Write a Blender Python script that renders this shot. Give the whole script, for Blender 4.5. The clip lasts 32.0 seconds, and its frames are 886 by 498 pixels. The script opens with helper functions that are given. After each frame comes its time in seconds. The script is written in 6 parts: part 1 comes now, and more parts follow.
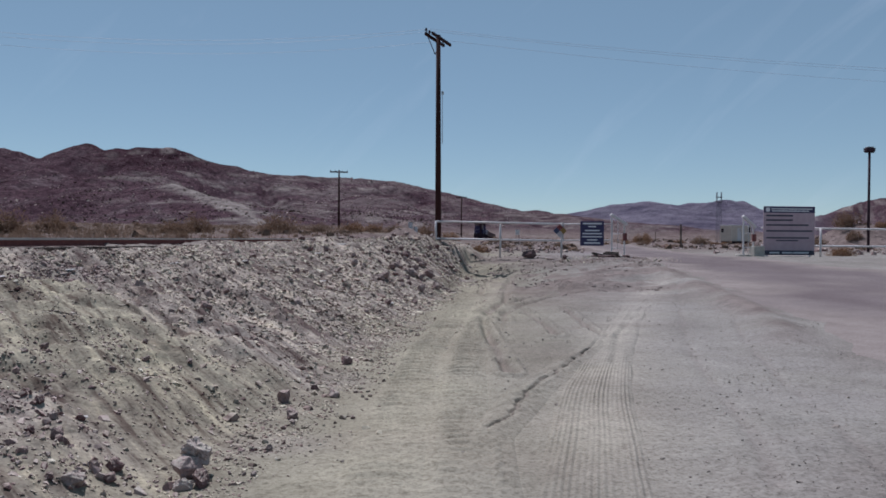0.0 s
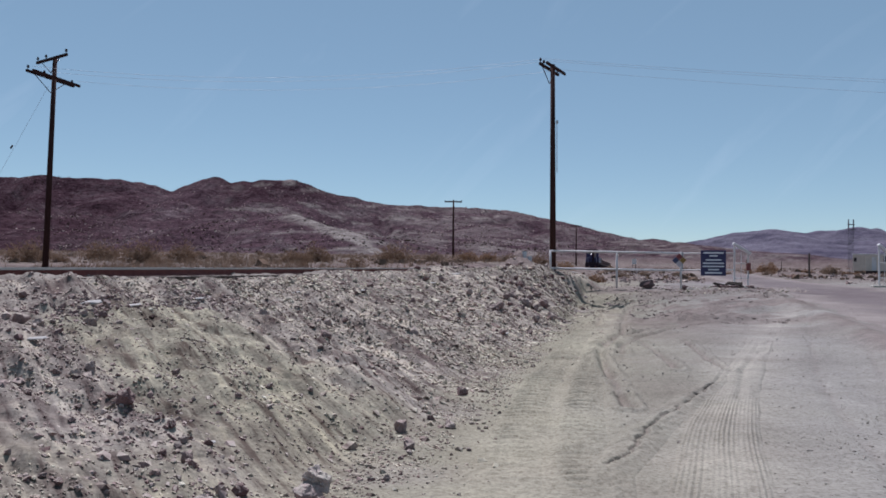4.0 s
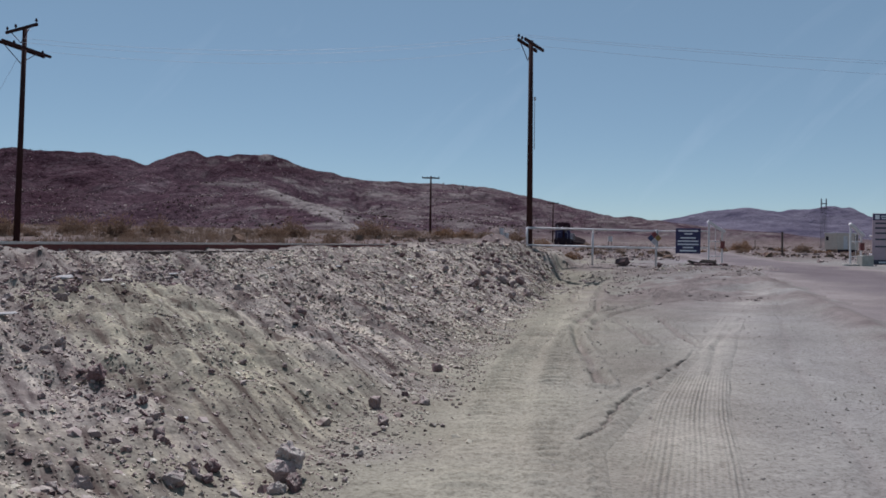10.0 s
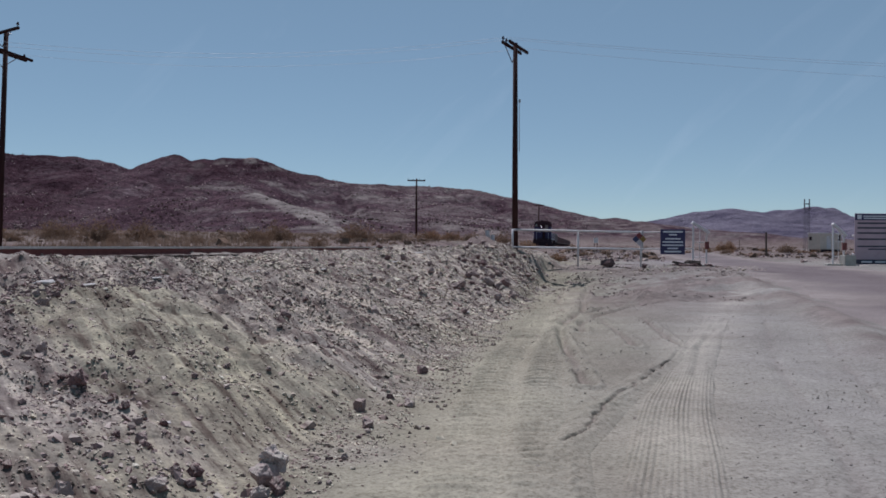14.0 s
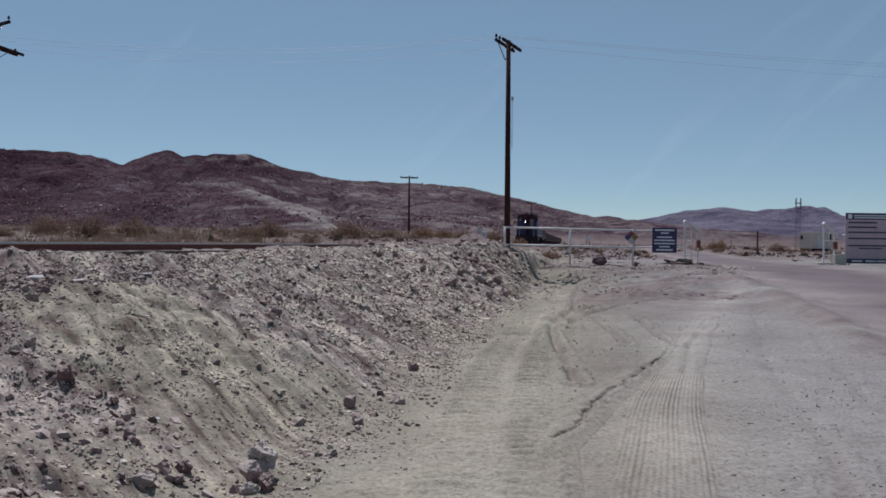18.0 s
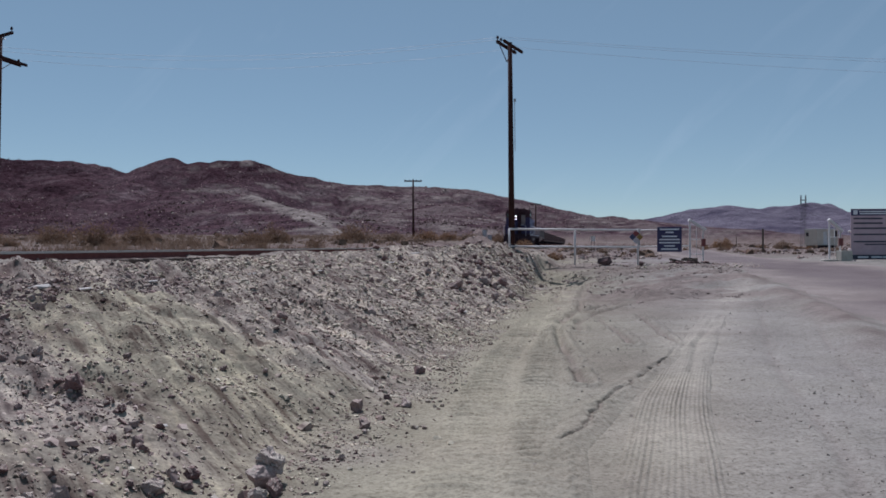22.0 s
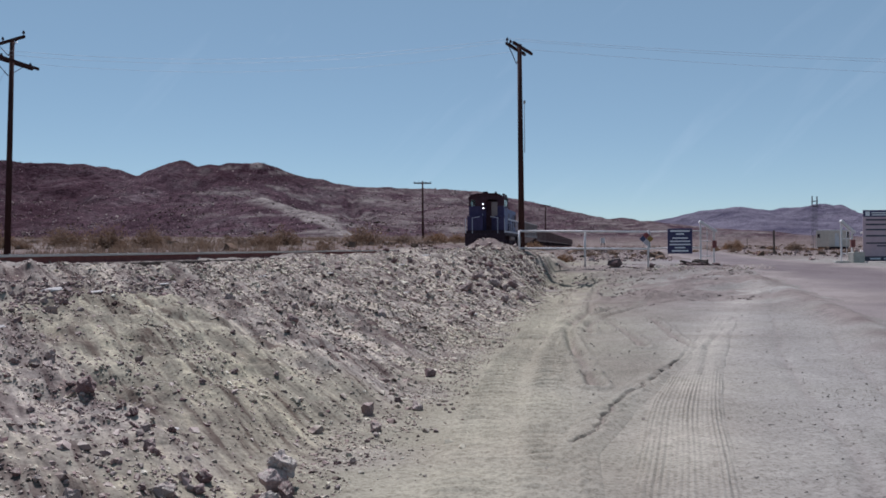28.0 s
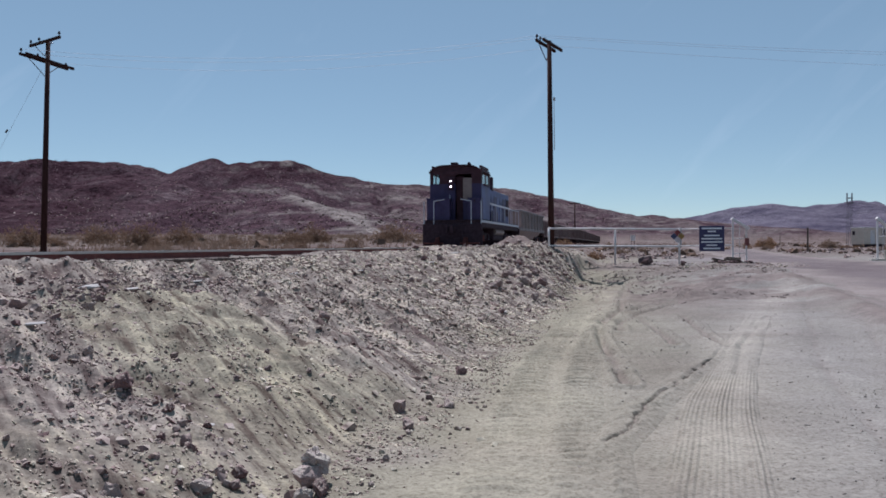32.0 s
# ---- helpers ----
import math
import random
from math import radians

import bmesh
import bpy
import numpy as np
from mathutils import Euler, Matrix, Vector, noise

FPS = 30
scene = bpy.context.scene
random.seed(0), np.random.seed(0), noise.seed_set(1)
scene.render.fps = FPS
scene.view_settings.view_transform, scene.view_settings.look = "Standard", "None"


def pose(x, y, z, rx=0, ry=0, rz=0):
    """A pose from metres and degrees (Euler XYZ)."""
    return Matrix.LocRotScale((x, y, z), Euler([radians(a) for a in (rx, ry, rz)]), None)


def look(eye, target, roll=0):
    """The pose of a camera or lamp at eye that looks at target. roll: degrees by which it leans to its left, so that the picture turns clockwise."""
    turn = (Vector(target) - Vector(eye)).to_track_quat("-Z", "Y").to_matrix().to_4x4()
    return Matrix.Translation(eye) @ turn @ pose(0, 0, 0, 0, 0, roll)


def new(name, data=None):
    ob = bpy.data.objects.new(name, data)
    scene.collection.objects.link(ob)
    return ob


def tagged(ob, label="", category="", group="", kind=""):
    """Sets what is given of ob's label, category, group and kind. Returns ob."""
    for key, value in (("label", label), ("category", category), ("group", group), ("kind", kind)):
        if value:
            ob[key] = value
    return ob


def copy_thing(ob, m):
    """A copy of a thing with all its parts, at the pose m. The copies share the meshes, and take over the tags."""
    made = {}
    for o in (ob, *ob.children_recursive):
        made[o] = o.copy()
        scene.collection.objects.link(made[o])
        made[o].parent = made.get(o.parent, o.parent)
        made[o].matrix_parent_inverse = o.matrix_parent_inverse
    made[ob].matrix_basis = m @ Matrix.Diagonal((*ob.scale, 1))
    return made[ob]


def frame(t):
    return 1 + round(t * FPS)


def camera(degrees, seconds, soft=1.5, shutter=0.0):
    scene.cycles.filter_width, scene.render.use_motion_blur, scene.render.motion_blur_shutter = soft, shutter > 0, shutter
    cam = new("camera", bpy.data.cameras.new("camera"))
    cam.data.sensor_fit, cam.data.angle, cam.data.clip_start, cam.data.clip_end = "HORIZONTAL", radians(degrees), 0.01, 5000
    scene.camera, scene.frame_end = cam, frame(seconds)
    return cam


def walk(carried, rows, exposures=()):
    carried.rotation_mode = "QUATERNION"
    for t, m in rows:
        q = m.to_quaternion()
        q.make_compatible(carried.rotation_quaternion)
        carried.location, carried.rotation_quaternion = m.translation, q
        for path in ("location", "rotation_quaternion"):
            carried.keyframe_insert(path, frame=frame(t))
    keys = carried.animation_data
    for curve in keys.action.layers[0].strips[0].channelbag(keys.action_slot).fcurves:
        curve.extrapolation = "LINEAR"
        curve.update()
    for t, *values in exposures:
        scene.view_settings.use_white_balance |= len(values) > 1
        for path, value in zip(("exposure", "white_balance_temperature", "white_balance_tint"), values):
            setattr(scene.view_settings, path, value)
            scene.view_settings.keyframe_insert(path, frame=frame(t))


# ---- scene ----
cam = camera(55.2, 32.0, soft=1.7)

# the hand-held view: seconds, place, Euler turn
PATH = [
    (0.0, -0.022, -0.028, 1.580, 89.276, -0.375, -4.961),
    (0.5, -0.028, -0.026, 1.582, 89.234, -0.820, -4.320),
    (1.0, -0.037, -0.026, 1.584, 90.760, -2.627, -2.105),
    (1.5, -0.053, -0.025, 1.595, 90.769, -0.923, 1.508),
    (2.0, -0.060, -0.023, 1.596, 90.481, -1.041, 2.395),
    (2.5, -0.059, -0.020, 1.600, 89.755, -0.966, 2.316),
    (3.0, -0.053, -0.018, 1.599, 90.735, -0.538, 1.868),
    (3.5, -0.047, -0.018, 1.599, 91.204, -0.186, 2.925),
    (5.5, -0.042, -0.005, 1.609, 90.357, -1.646, 1.519),
    (6.0, -0.041, -0.005, 1.607, 89.874, -1.218, 1.554),
    (6.5, -0.039, -0.001, 1.610, 90.483, -0.584, 3.311),
    (7.0, -0.040, 0.001, 1.610, 90.286, -1.103, 3.689),
    (7.5, -0.043, 0.004, 1.616, 90.011, -1.202, 4.204),
    (8.0, -0.043, 0.005, 1.617, 90.120, -1.098, 2.762),
    (8.5, -0.038, 0.003, 1.612, 89.583, -0.989, 2.008),
    (9.0, -0.033, 0.002, 1.607, 89.567, -0.929, 1.777),
    (9.5, -0.026, 0.001, 1.607, 89.443, -1.393, 1.287),
    (10.0, -0.026, 0.001, 1.605, 89.599, -0.769, 1.174),
    (10.5, -0.023, 0.001, 1.607, 89.382, -0.856, 0.914),
    (11.0, -0.017, 0.002, 1.607, 89.609, -0.634, 1.045),
    (11.5, -0.013, 0.003, 1.601, 89.439, -0.668, 0.730),
    (12.0, -0.007, 0.003, 1.600, 89.374, -0.636, 0.328),
    (12.5, -0.006, 0.002, 1.600, 89.493, -0.472, 0.237),
    (13.0, -0.007, 0.001, 1.601, 89.701, -0.432, 0.336),
    (13.5, -0.003, 0.003, 1.601, 89.672, -0.481, 0.295),
    (14.0, -0.003, 0.002, 1.600, 89.778, -0.405, 0.244),
    (14.5, -0.001, 0.005, 1.599, 89.498, -0.685, 0.418),
    (16.5, 0.006, 0.010, 1.598, 89.259, -0.700, 0.177),
    (17.0, 0.005, 0.008, 1.594, 89.414, -0.710, 0.059),
    (17.5, 0.010, 0.006, 1.594, 89.435, -0.665, 0.005),
    (18.0, 0.013, 0.005, 1.597, 89.602, -0.678, -0.257),
    (18.5, 0.013, 0.003, 1.598, 89.615, -0.182, -0.107),
    (19.0, 0.013, 0.002, 1.598, 89.825, -0.047, 0.047),
    (19.5, 0.012, 0.002, 1.598, 89.981, 0.081, 0.135),
    (20.0, 0.000, 0.000, 1.600, 89.809, 0.000, 0.000),
    (20.5, 0.016, 0.001, 1.599, 89.876, -0.080, -0.120),
    (21.0, 0.018, -0.002, 1.597, 89.715, 0.208, -0.119),
    (21.5, 0.020, -0.003, 1.595, 89.866, 0.288, 0.025),
    (22.0, 0.019, -0.003, 1.596, 89.795, 0.263, 0.070),
    (22.5, 0.019, -0.003, 1.597, 89.926, 0.331, 0.126),
    (23.0, 0.019, -0.004, 1.597, 90.124, 0.296, 0.074),
    (23.5, 0.021, -0.004, 1.595, 90.043, 0.368, -0.172),
    (24.0, 0.021, -0.005, 1.596, 89.785, 0.516, -0.121),
    (24.5, 0.022, -0.005, 1.600, 89.779, 0.424, -0.021),
    (25.0, 0.022, -0.005, 1.597, 89.978, 0.417, 0.012),
    (25.5, 0.020, -0.005, 1.599, 89.950, 0.422, -0.031),
    (27.5, 0.011, 0.010, 1.603, 89.819, 0.586, 0.527),
    (28.0, 0.006, 0.012, 1.604, 89.928, 0.347, 0.712),
    (28.5, 0.000, 0.011, 1.605, 89.978, 0.341, 0.819),
    (29.0, -0.000, 0.012, 1.606, 89.879, 0.232, 1.043),
    (29.5, -0.007, 0.010, 1.607, 89.915, 0.115, 1.153),
    (30.0, -0.006, 0.008, 1.608, 89.977, 0.339, 1.284),
    (30.5, -0.007, 0.005, 1.607, 89.884, 0.428, 1.541),
    (31.0, -0.009, 0.004, 1.609, 89.997, 0.448, 1.962),
    (31.5, -0.017, 0.003, 1.610, 89.889, 0.408, 2.301),
    (32.0, -0.024, 0.004, 1.611, 89.754, 0.316, 2.648),
]
EXPOSURE = [(0, 0.18), (1, 0.38), (3, 0.40), (6, 0.38), (8, 0.37), (9, 0.21), (12, 0.15), (14, 0.13), (22, 0.13), (23, 0.36), (28, 0.37), (32, 0.42)]
KELVIN, TINT = 5750, 19
walk(cam, [(t, pose(*p)) for t, *p in PATH], [(t, v, KELVIN, TINT) for t, v in EXPOSURE])

# ---- world and sun ----
SUN_AZ, SUN_EL = -18.0, 58.0      # degrees from +y towards +x, and above the horizon
world = bpy.data.worlds.new("sky")
scene.world = world
world.use_nodes = True
wn = world.node_tree.nodes
wl = world.node_tree.links
sky = wn.new("ShaderNodeTexSky")
sky.sky_type = "NISHITA"
sky.sun_disc = False
sky.sun_elevation = radians(SUN_EL)
sky.sun_rotation = radians(SUN_AZ)
sky.altitude = 600
sky.air_density, sky.dust_density, sky.ozone_density = 0.65, 0.0, 2.2
tint = wn.new("ShaderNodeMix")
tint.data_type, tint.blend_type = "RGBA", "MULTIPLY"
tint.inputs[0].default_value = 1.0
tint.inputs[7].default_value = (1.06, 1.0, 0.735, 1)
wl.new(sky.outputs[0], tint.inputs[6])
way = wn.new("ShaderNodeTexCoord")
turned = wn.new("ShaderNodeMapping")
turned.vector_type = "TEXTURE"
turned.inputs["Rotation"].default_value = (0.0, radians(-44), 0.0)
turned.inputs["Scale"].default_value = (1.0, 1.0, 0.16)
wisp = wn.new("ShaderNodeTexNoise")
wisp.inputs["Scale"].default_value, wisp.inputs["Detail"].default_value, wisp.inputs["Distortion"].default_value = 2.6, 7.0, 0.8
thin = wn.new("ShaderNodeMapRange")
thin.inputs["From Min"].default_value, thin.inputs["From Max"].default_value = 0.56, 0.80
thin.inputs["To Min"].default_value, thin.inputs["To Max"].default_value = 0.0, 0.11
cirrus = wn.new("ShaderNodeMix")
cirrus.data_type = "RGBA"
cirrus.inputs[7].default_value = (9.5, 10.2, 10.6, 1)
wl.new(way.outputs["Generated"], turned.inputs[0])
wl.new(turned.outputs[0], wisp.inputs["Vector"])
wl.new(wisp.outputs["Fac"], thin.inputs["Value"])
wl.new(thin.outputs[0], cirrus.inputs[0])
haze = wn.new("ShaderNodeMix")
haze.data_type = "RGBA"
haze.inputs[0].default_value, haze.inputs[7].default_value = 0.4, (3.3, 4.95, 5.9, 1)
wl.new(tint.outputs[2], haze.inputs[6])
wl.new(haze.outputs[2], cirrus.inputs[6])
wl.new(cirrus.outputs[2], wn["Background"].inputs[0])
wn["Background"].inputs[1].default_value = 0.073
sun_data = bpy.data.lights.new("sun", "SUN")
sun_data.energy, sun_data.angle, sun_data.color = 4.8, radians(0.53), (1.0, 0.96, 0.9)
sun = new("sun", sun_data)
_ce = math.cos(radians(SUN_EL))
sun.matrix_world = look((_ce * math.sin(radians(SUN_AZ)) * 100, _ce * math.cos(radians(SUN_AZ)) * 100, math.sin(radians(SUN_EL)) * 100), (0, 0, 0))

# ---- materials ----
def material(name, rough=0.8, metal=0.0, spec=0.5):
    m = bpy.data.materials.new(name)
    m.use_nodes = True
    b = m.node_tree.nodes["Principled BSDF"]
    b.inputs["Roughness"].default_value = rough
    b.inputs["Metallic"].default_value = metal
    b.inputs["Specular IOR Level"].default_value = spec
    return m, m.node_tree, b


def nd(tree, kind, **values):
    n = tree.nodes.new(kind)
    for k, v in values.items():
        n.inputs[k.replace("_", " ")].default_value = v
    return n


def noise_at(tree, scale, detail=6.0, rough=0.6, stretch=None):
    co = tree.nodes.new("ShaderNodeTexCoord")
    src = co.outputs["Object"]
    if stretch:
        mp = tree.nodes.new("ShaderNodeMapping")
        mp.inputs["Scale"].default_value = stretch
        tree.links.new(src, mp.inputs[0])
        src = mp.outputs[0]
    n = nd(tree, "ShaderNodeTexNoise", Scale=scale, Detail=detail, Roughness=rough)
    tree.links.new(src, n.inputs["Vector"])
    return n.outputs["Fac"]


def ramp(tree, fac, *stops):
    r = tree.nodes.new("ShaderNodeValToRGB")
    el = r.color_ramp.elements
    while len(el) < len(stops):
        el.new(0.5)
    for e, (p, c) in zip(el, stops):
        e.position, e.color = p, (*c, 1)
    tree.links.new(fac, r.inputs[0])
    return r.outputs[0]


def mixed(tree, fac, a, b, how="MIX"):
    m = tree.nodes.new("ShaderNodeMix")
    m.data_type, m.blend_type = "RGBA", how
    for sock, v in ((m.inputs[0], fac), (m.inputs[6], a), (m.inputs[7], b)):
        if isinstance(v, tuple):
            sock.default_value = (*v, 1)
        elif isinstance(v, (int, float)):
            sock.default_value = v
        else:
            tree.links.new(v, sock)
    return m.outputs[2]


def bump(tree, b, height, strength, distance):
    n = nd(tree, "ShaderNodeBump", Strength=strength, Distance=distance)
    tree.links.new(height, n.inputs["Height"])
    tree.links.new(n.outputs[0], b.inputs["Normal"])


def worn(name, dark, light, scale=8.0, rough=0.6, metal=0.0, bumps=0.0, stretch=None, dirt=None, spec=0.5):
    """A surface of two tones of one colour in a coarse and a fine grain, with dirt in patches."""
    m, t, b = material(name, rough, metal, spec)
    c = ramp(t, noise_at(t, scale, 8, 0.65, stretch), (0.3, dark), (0.7, light))
    if dirt:
        f = ramp(t, noise_at(t, scale * 0.23, 5, 0.7), (0.48, (0, 0, 0)), (0.72, (0.8, 0.8, 0.8)))
        c = mixed(t, f, c, dirt)
    t.links.new(c, b.inputs["Base Color"])
    if bumps:
        bump(t, b, noise_at(t, scale * 3, 6, 0.7, stretch), 0.6, bumps)
    return m


M_WOOD = worn("weathered creosote pole wood", (0.022, 0.011, 0.010), (0.06, 0.029, 0.027), 3, 0.95, stretch=(8, 8, 0.6), bumps=0.01, spec=0.08)
M_WHITE = worn("chalky white pipe paint", (0.50, 0.47, 0.47), (0.66, 0.63, 0.63), 5, 0.6, dirt=(0.42, 0.36, 0.31))
M_STEEL = worn("dull galvanised steel", (0.25, 0.25, 0.26), (0.4, 0.4, 0.4), 12, 0.5, 0.7)
M_DARK = worn("grimy black iron", (0.024, 0.013, 0.019), (0.054, 0.034, 0.044), 6, 0.8, spec=0.15)
M_RUST = worn("brown rusted rail steel", (0.10, 0.026, 0.024), (0.19, 0.062, 0.052), 9, 0.85, 0.1, bumps=0.003)
M_RAILTOP = worn("polished rail head", (0.35, 0.33, 0.32), (0.5, 0.48, 0.46), 20, 0.3, 0.9)
M_TIE = worn("old sun-bleached tie wood", (0.05, 0.035, 0.028), (0.14, 0.105, 0.085), 4, 0.9, stretch=(1, 9, 9), bumps=0.01)
M_WIRE = worn("dark line wire", (0.30, 0.34, 0.40), (0.38, 0.42, 0.48), 5, 0.6)
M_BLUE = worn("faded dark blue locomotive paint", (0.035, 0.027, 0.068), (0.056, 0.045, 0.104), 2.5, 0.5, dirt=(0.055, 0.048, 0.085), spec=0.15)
# paler than M_BLUE: the light on the hood's side is put into this colour
M_LITBLUE = worn("pale dusty blue locomotive paint with lit side put in", (0.068, 0.082, 0.18), (0.112, 0.132, 0.265), 2.0, 0.5, dirt=(0.09, 0.08, 0.12), spec=0.12)
M_CAR = worn("dusty grey ore car paint", (0.20, 0.168, 0.168), (0.29, 0.25, 0.245), 1.5, 0.7, dirt=(0.20, 0.16, 0.14))
M_SIGNBLUE = worn("navy sign enamel", (0.021, 0.018, 0.068), (0.034, 0.029, 0.092), 3, 0.6)
M_SIGNWHITE = worn("bleached white sign board", (0.39, 0.275, 0.305), (0.48, 0.36, 0.39), 3, 0.7)
M_INK = worn("dark sign lettering", (0.03, 0.03, 0.05), (0.05, 0.05, 0.08), 3, 0.6)
M_TRAILER = worn("cream trailer cladding", (0.48, 0.40, 0.33), (0.60, 0.51, 0.43), 2, 0.5)


def glow(name, colour, strength):
    m, t, b = material(name, 0.3)
    b.inputs["Base Color"].default_value = (*colour, 1)
    b.inputs["Emission Color"].default_value = (*colour, 1)
    b.inputs["Emission Strength"].default_value = strength
    return m


M_LAMP = glow("lit headlight", (1.0, 0.86, 0.88), 10)

# ---- the plan: along the track (s) and across it (d, growing to the right) ----
LEAN = math.atan(0.18)
CA, SA = math.cos(LEAN), math.sin(LEAN)
TRACK_D = -10.25
RAIL_TOP = 1.53


def ss(a, b, v):
    k = np.clip((v - a) / (b - a), 0, 1)
    return k * k * (3 - 2 * k)


def lattice(ix, iy, seed):
    h = (ix * 374761393 + iy * 668265263 + seed * 1442695041) & 0x7FFFFFFF
    h = ((h ^ (h >> 13)) * 1274126177) & 0x7FFFFFFF
    return ((h ^ (h >> 16)) & 0xFFFF) / 65535.0


def vnoise(x, y, scale, seed):
    """Smooth value noise, -1 to 1, with cells of the given size."""
    x, y = np.asarray(x, float) / scale, np.asarray(y, float) / scale
    ix, iy = np.floor(x).astype(np.int64), np.floor(y).astype(np.int64)
    fx, fy = x - ix, y - iy
    fx, fy = fx * fx * (3 - 2 * fx), fy * fy * (3 - 2 * fy)
    a, b = lattice(ix, iy, seed), lattice(ix + 1, iy, seed)
    c, d = lattice(ix, iy + 1, seed), lattice(ix + 1, iy + 1, seed)
    return 2 * ((a * (1 - fx) + b * fx) * (1 - fy) + (c * (1 - fx) + d * fx) * fy) - 1


def fbm(x, y, scale, seed, octaves=4, gain=0.5):
    out, amp = 0.0, 1.0
    for k in range(octaves):
        out = out + amp * vnoise(x + 17.3 * k, y - 9.1 * k, scale / 2 ** k, seed + k)
        amp *= gain
    return out


# ridges of the hills: crest points (x, y, height above the eye), run-out width
def crest(bearing, rise, far):
    """A crest point by its bearing (a slope to the right of +y), its rise per metre, and its distance north."""
    return bearing * far, far, rise * far


RIDGES = [
    (420, 0.10, [crest(-1.2, .10, 700), crest(-0.80, .112, 720), crest(-0.586, .1065, 760), crest(-0.540, .1098, 760), crest(-0.50, .1046, 770),
                 crest(-0.45, .1042, 780), crest(-0.408, .0964, 790), crest(-0.373, .0885, 800), crest(-0.348, .0994, 800), crest(-0.336, .1048, 800),
                 crest(-0.324, .1062, 800), crest(-0.313, .1046, 800), crest(-0.302, .0985, 800), crest(-0.289, .1008, 800), crest(-0.276, .0990, 800),
                 crest(-0.260, .1027, 800), crest(-0.224, .1032, 800), crest(-0.207, .0986, 800), crest(-0.193, .0926, 800), crest(-0.166, .0836, 800),
                 crest(-0.118, .0735, 800), crest(-0.011, .0699, 820), crest(0.036, .0653, 860), crest(0.082, .0553, 900), crest(0.155, .0393, 940), crest(0.215, .025, 980)]),
    (190, 0.05, [crest(-0.34, .052, 560), crest(-0.228, .061, 480), crest(-0.17, .042, 430), crest(-0.115, .008, 360)]),
    (260, 0.05, [crest(-0.10, .040, 560), crest(0.0, .036, 600), crest(0.08, .026, 640)]),
    (900, 0.08, [crest(0.18, .024, 2700), crest(0.225, .0285, 2700), crest(0.275, .0395, 2700), crest(0.33, .048, 2700), crest(0.376, .0437, 2700),
                 crest(0.43, .050, 2700), crest(0.455, .0495, 2700), crest(0.479, .035, 2700), crest(0.52, .027, 2700)]),
    (800, 0.08, [crest(0.50, .024, 2300), crest(0.555, .031, 2200), crest(0.61, .0515, 2100), crest(0.66, .058, 2100), crest(0.9, .065, 2000), crest(1.4, .06, 1900)]),
]


def hills(x, y):
    """Height of the hills: each ridge falls away from its crest line in gullied slopes."""
    z = np.full(x.shape, -50.0)
    for width, sharp, pts in RIDGES:
        wide = width * (1 + 0.22 * vnoise(x, y, width * 0.3, 5))
        gully = 0.15 * fbm(x, y, width * 0.24, 11, 5, 0.55) + 0.10 * (np.abs(vnoise(x, y, width * 0.12, 19)) - 0.4)
        jag = 1 + 0.016 * fbm(x, y, width * 0.05, 13, 3, 0.6) + 0.008 * vnoise(x, y, width * 0.018, 15)
        for (ax, ay, az), (bx, by, bz) in zip(pts, pts[1:]):
            ex, ey = bx - ax, by - ay
            k0 = ((x - ax) * ex + (y - ay) * ey) / (ex * ex + ey * ey)
            k = np.clip(k0, 0, 1)
            r = np.hypot(x - ax - k * ex, y - ay - k * ey) + 2.5 * np.abs(k0 - k) * math.hypot(ex, ey)
            r = np.sqrt(r * r + 9) - 3
            fall = np.clip(1 - r / wide, 0, 1)
            top = (az + k * (bz - az)) * jag
            lump = 1 + np.minimum(gully - 0.10, 0.02) * np.clip(r / (0.22 * width), 0.08, 1) - sharp * (1 - np.exp(-r / (0.06 * width)))
            z = np.maximum(z, np.where(fall > 0, top * lump * fall ** 1.3, -50))
    return z + 1.6


def ruts(x, y):
    """Tyre marks pressed into the loose sand."""
    z = np.zeros_like(x)
    for pts, half, kind in RUTS:
        best = np.full(x.shape, 1e9)
        side = np.zeros_like(x)
        run = np.zeros_like(x)
        at = 0.0
        for (ax, ay), (bx, by) in zip(pts, pts[1:]):
            ex, ey = bx - ax, by - ay
            ln = math.hypot(ex, ey)
            k = np.clip(((x - ax) * ex + (y - ay) * ey) / ln ** 2, 0, 1)
            px, py = x - ax - k * ex, y - ay - k * ey
            r = np.hypot(px, py)
            near = r < best
            best = np.where(near, r, best)
            side = np.where(near, np.sign(px * ey - py * ex) * r, side)
            run = np.where(near, at + k * ln, run)
            at += ln
        broken = ss(-0.9, 0.1, fbm(x, y, 0.8, 7, 2)) * {"faint": 0.36, "rut": 2.1}.get(kind, 1.0)
        broken = np.maximum(broken, {"rut": 0.6}.get(kind, 0.0))
        z += broken * (-0.042) * ss(half, 0.0, best) + broken * 0.022 * np.exp(-((best - half * 1.5) / (half * 0.6)) ** 2)
    return z


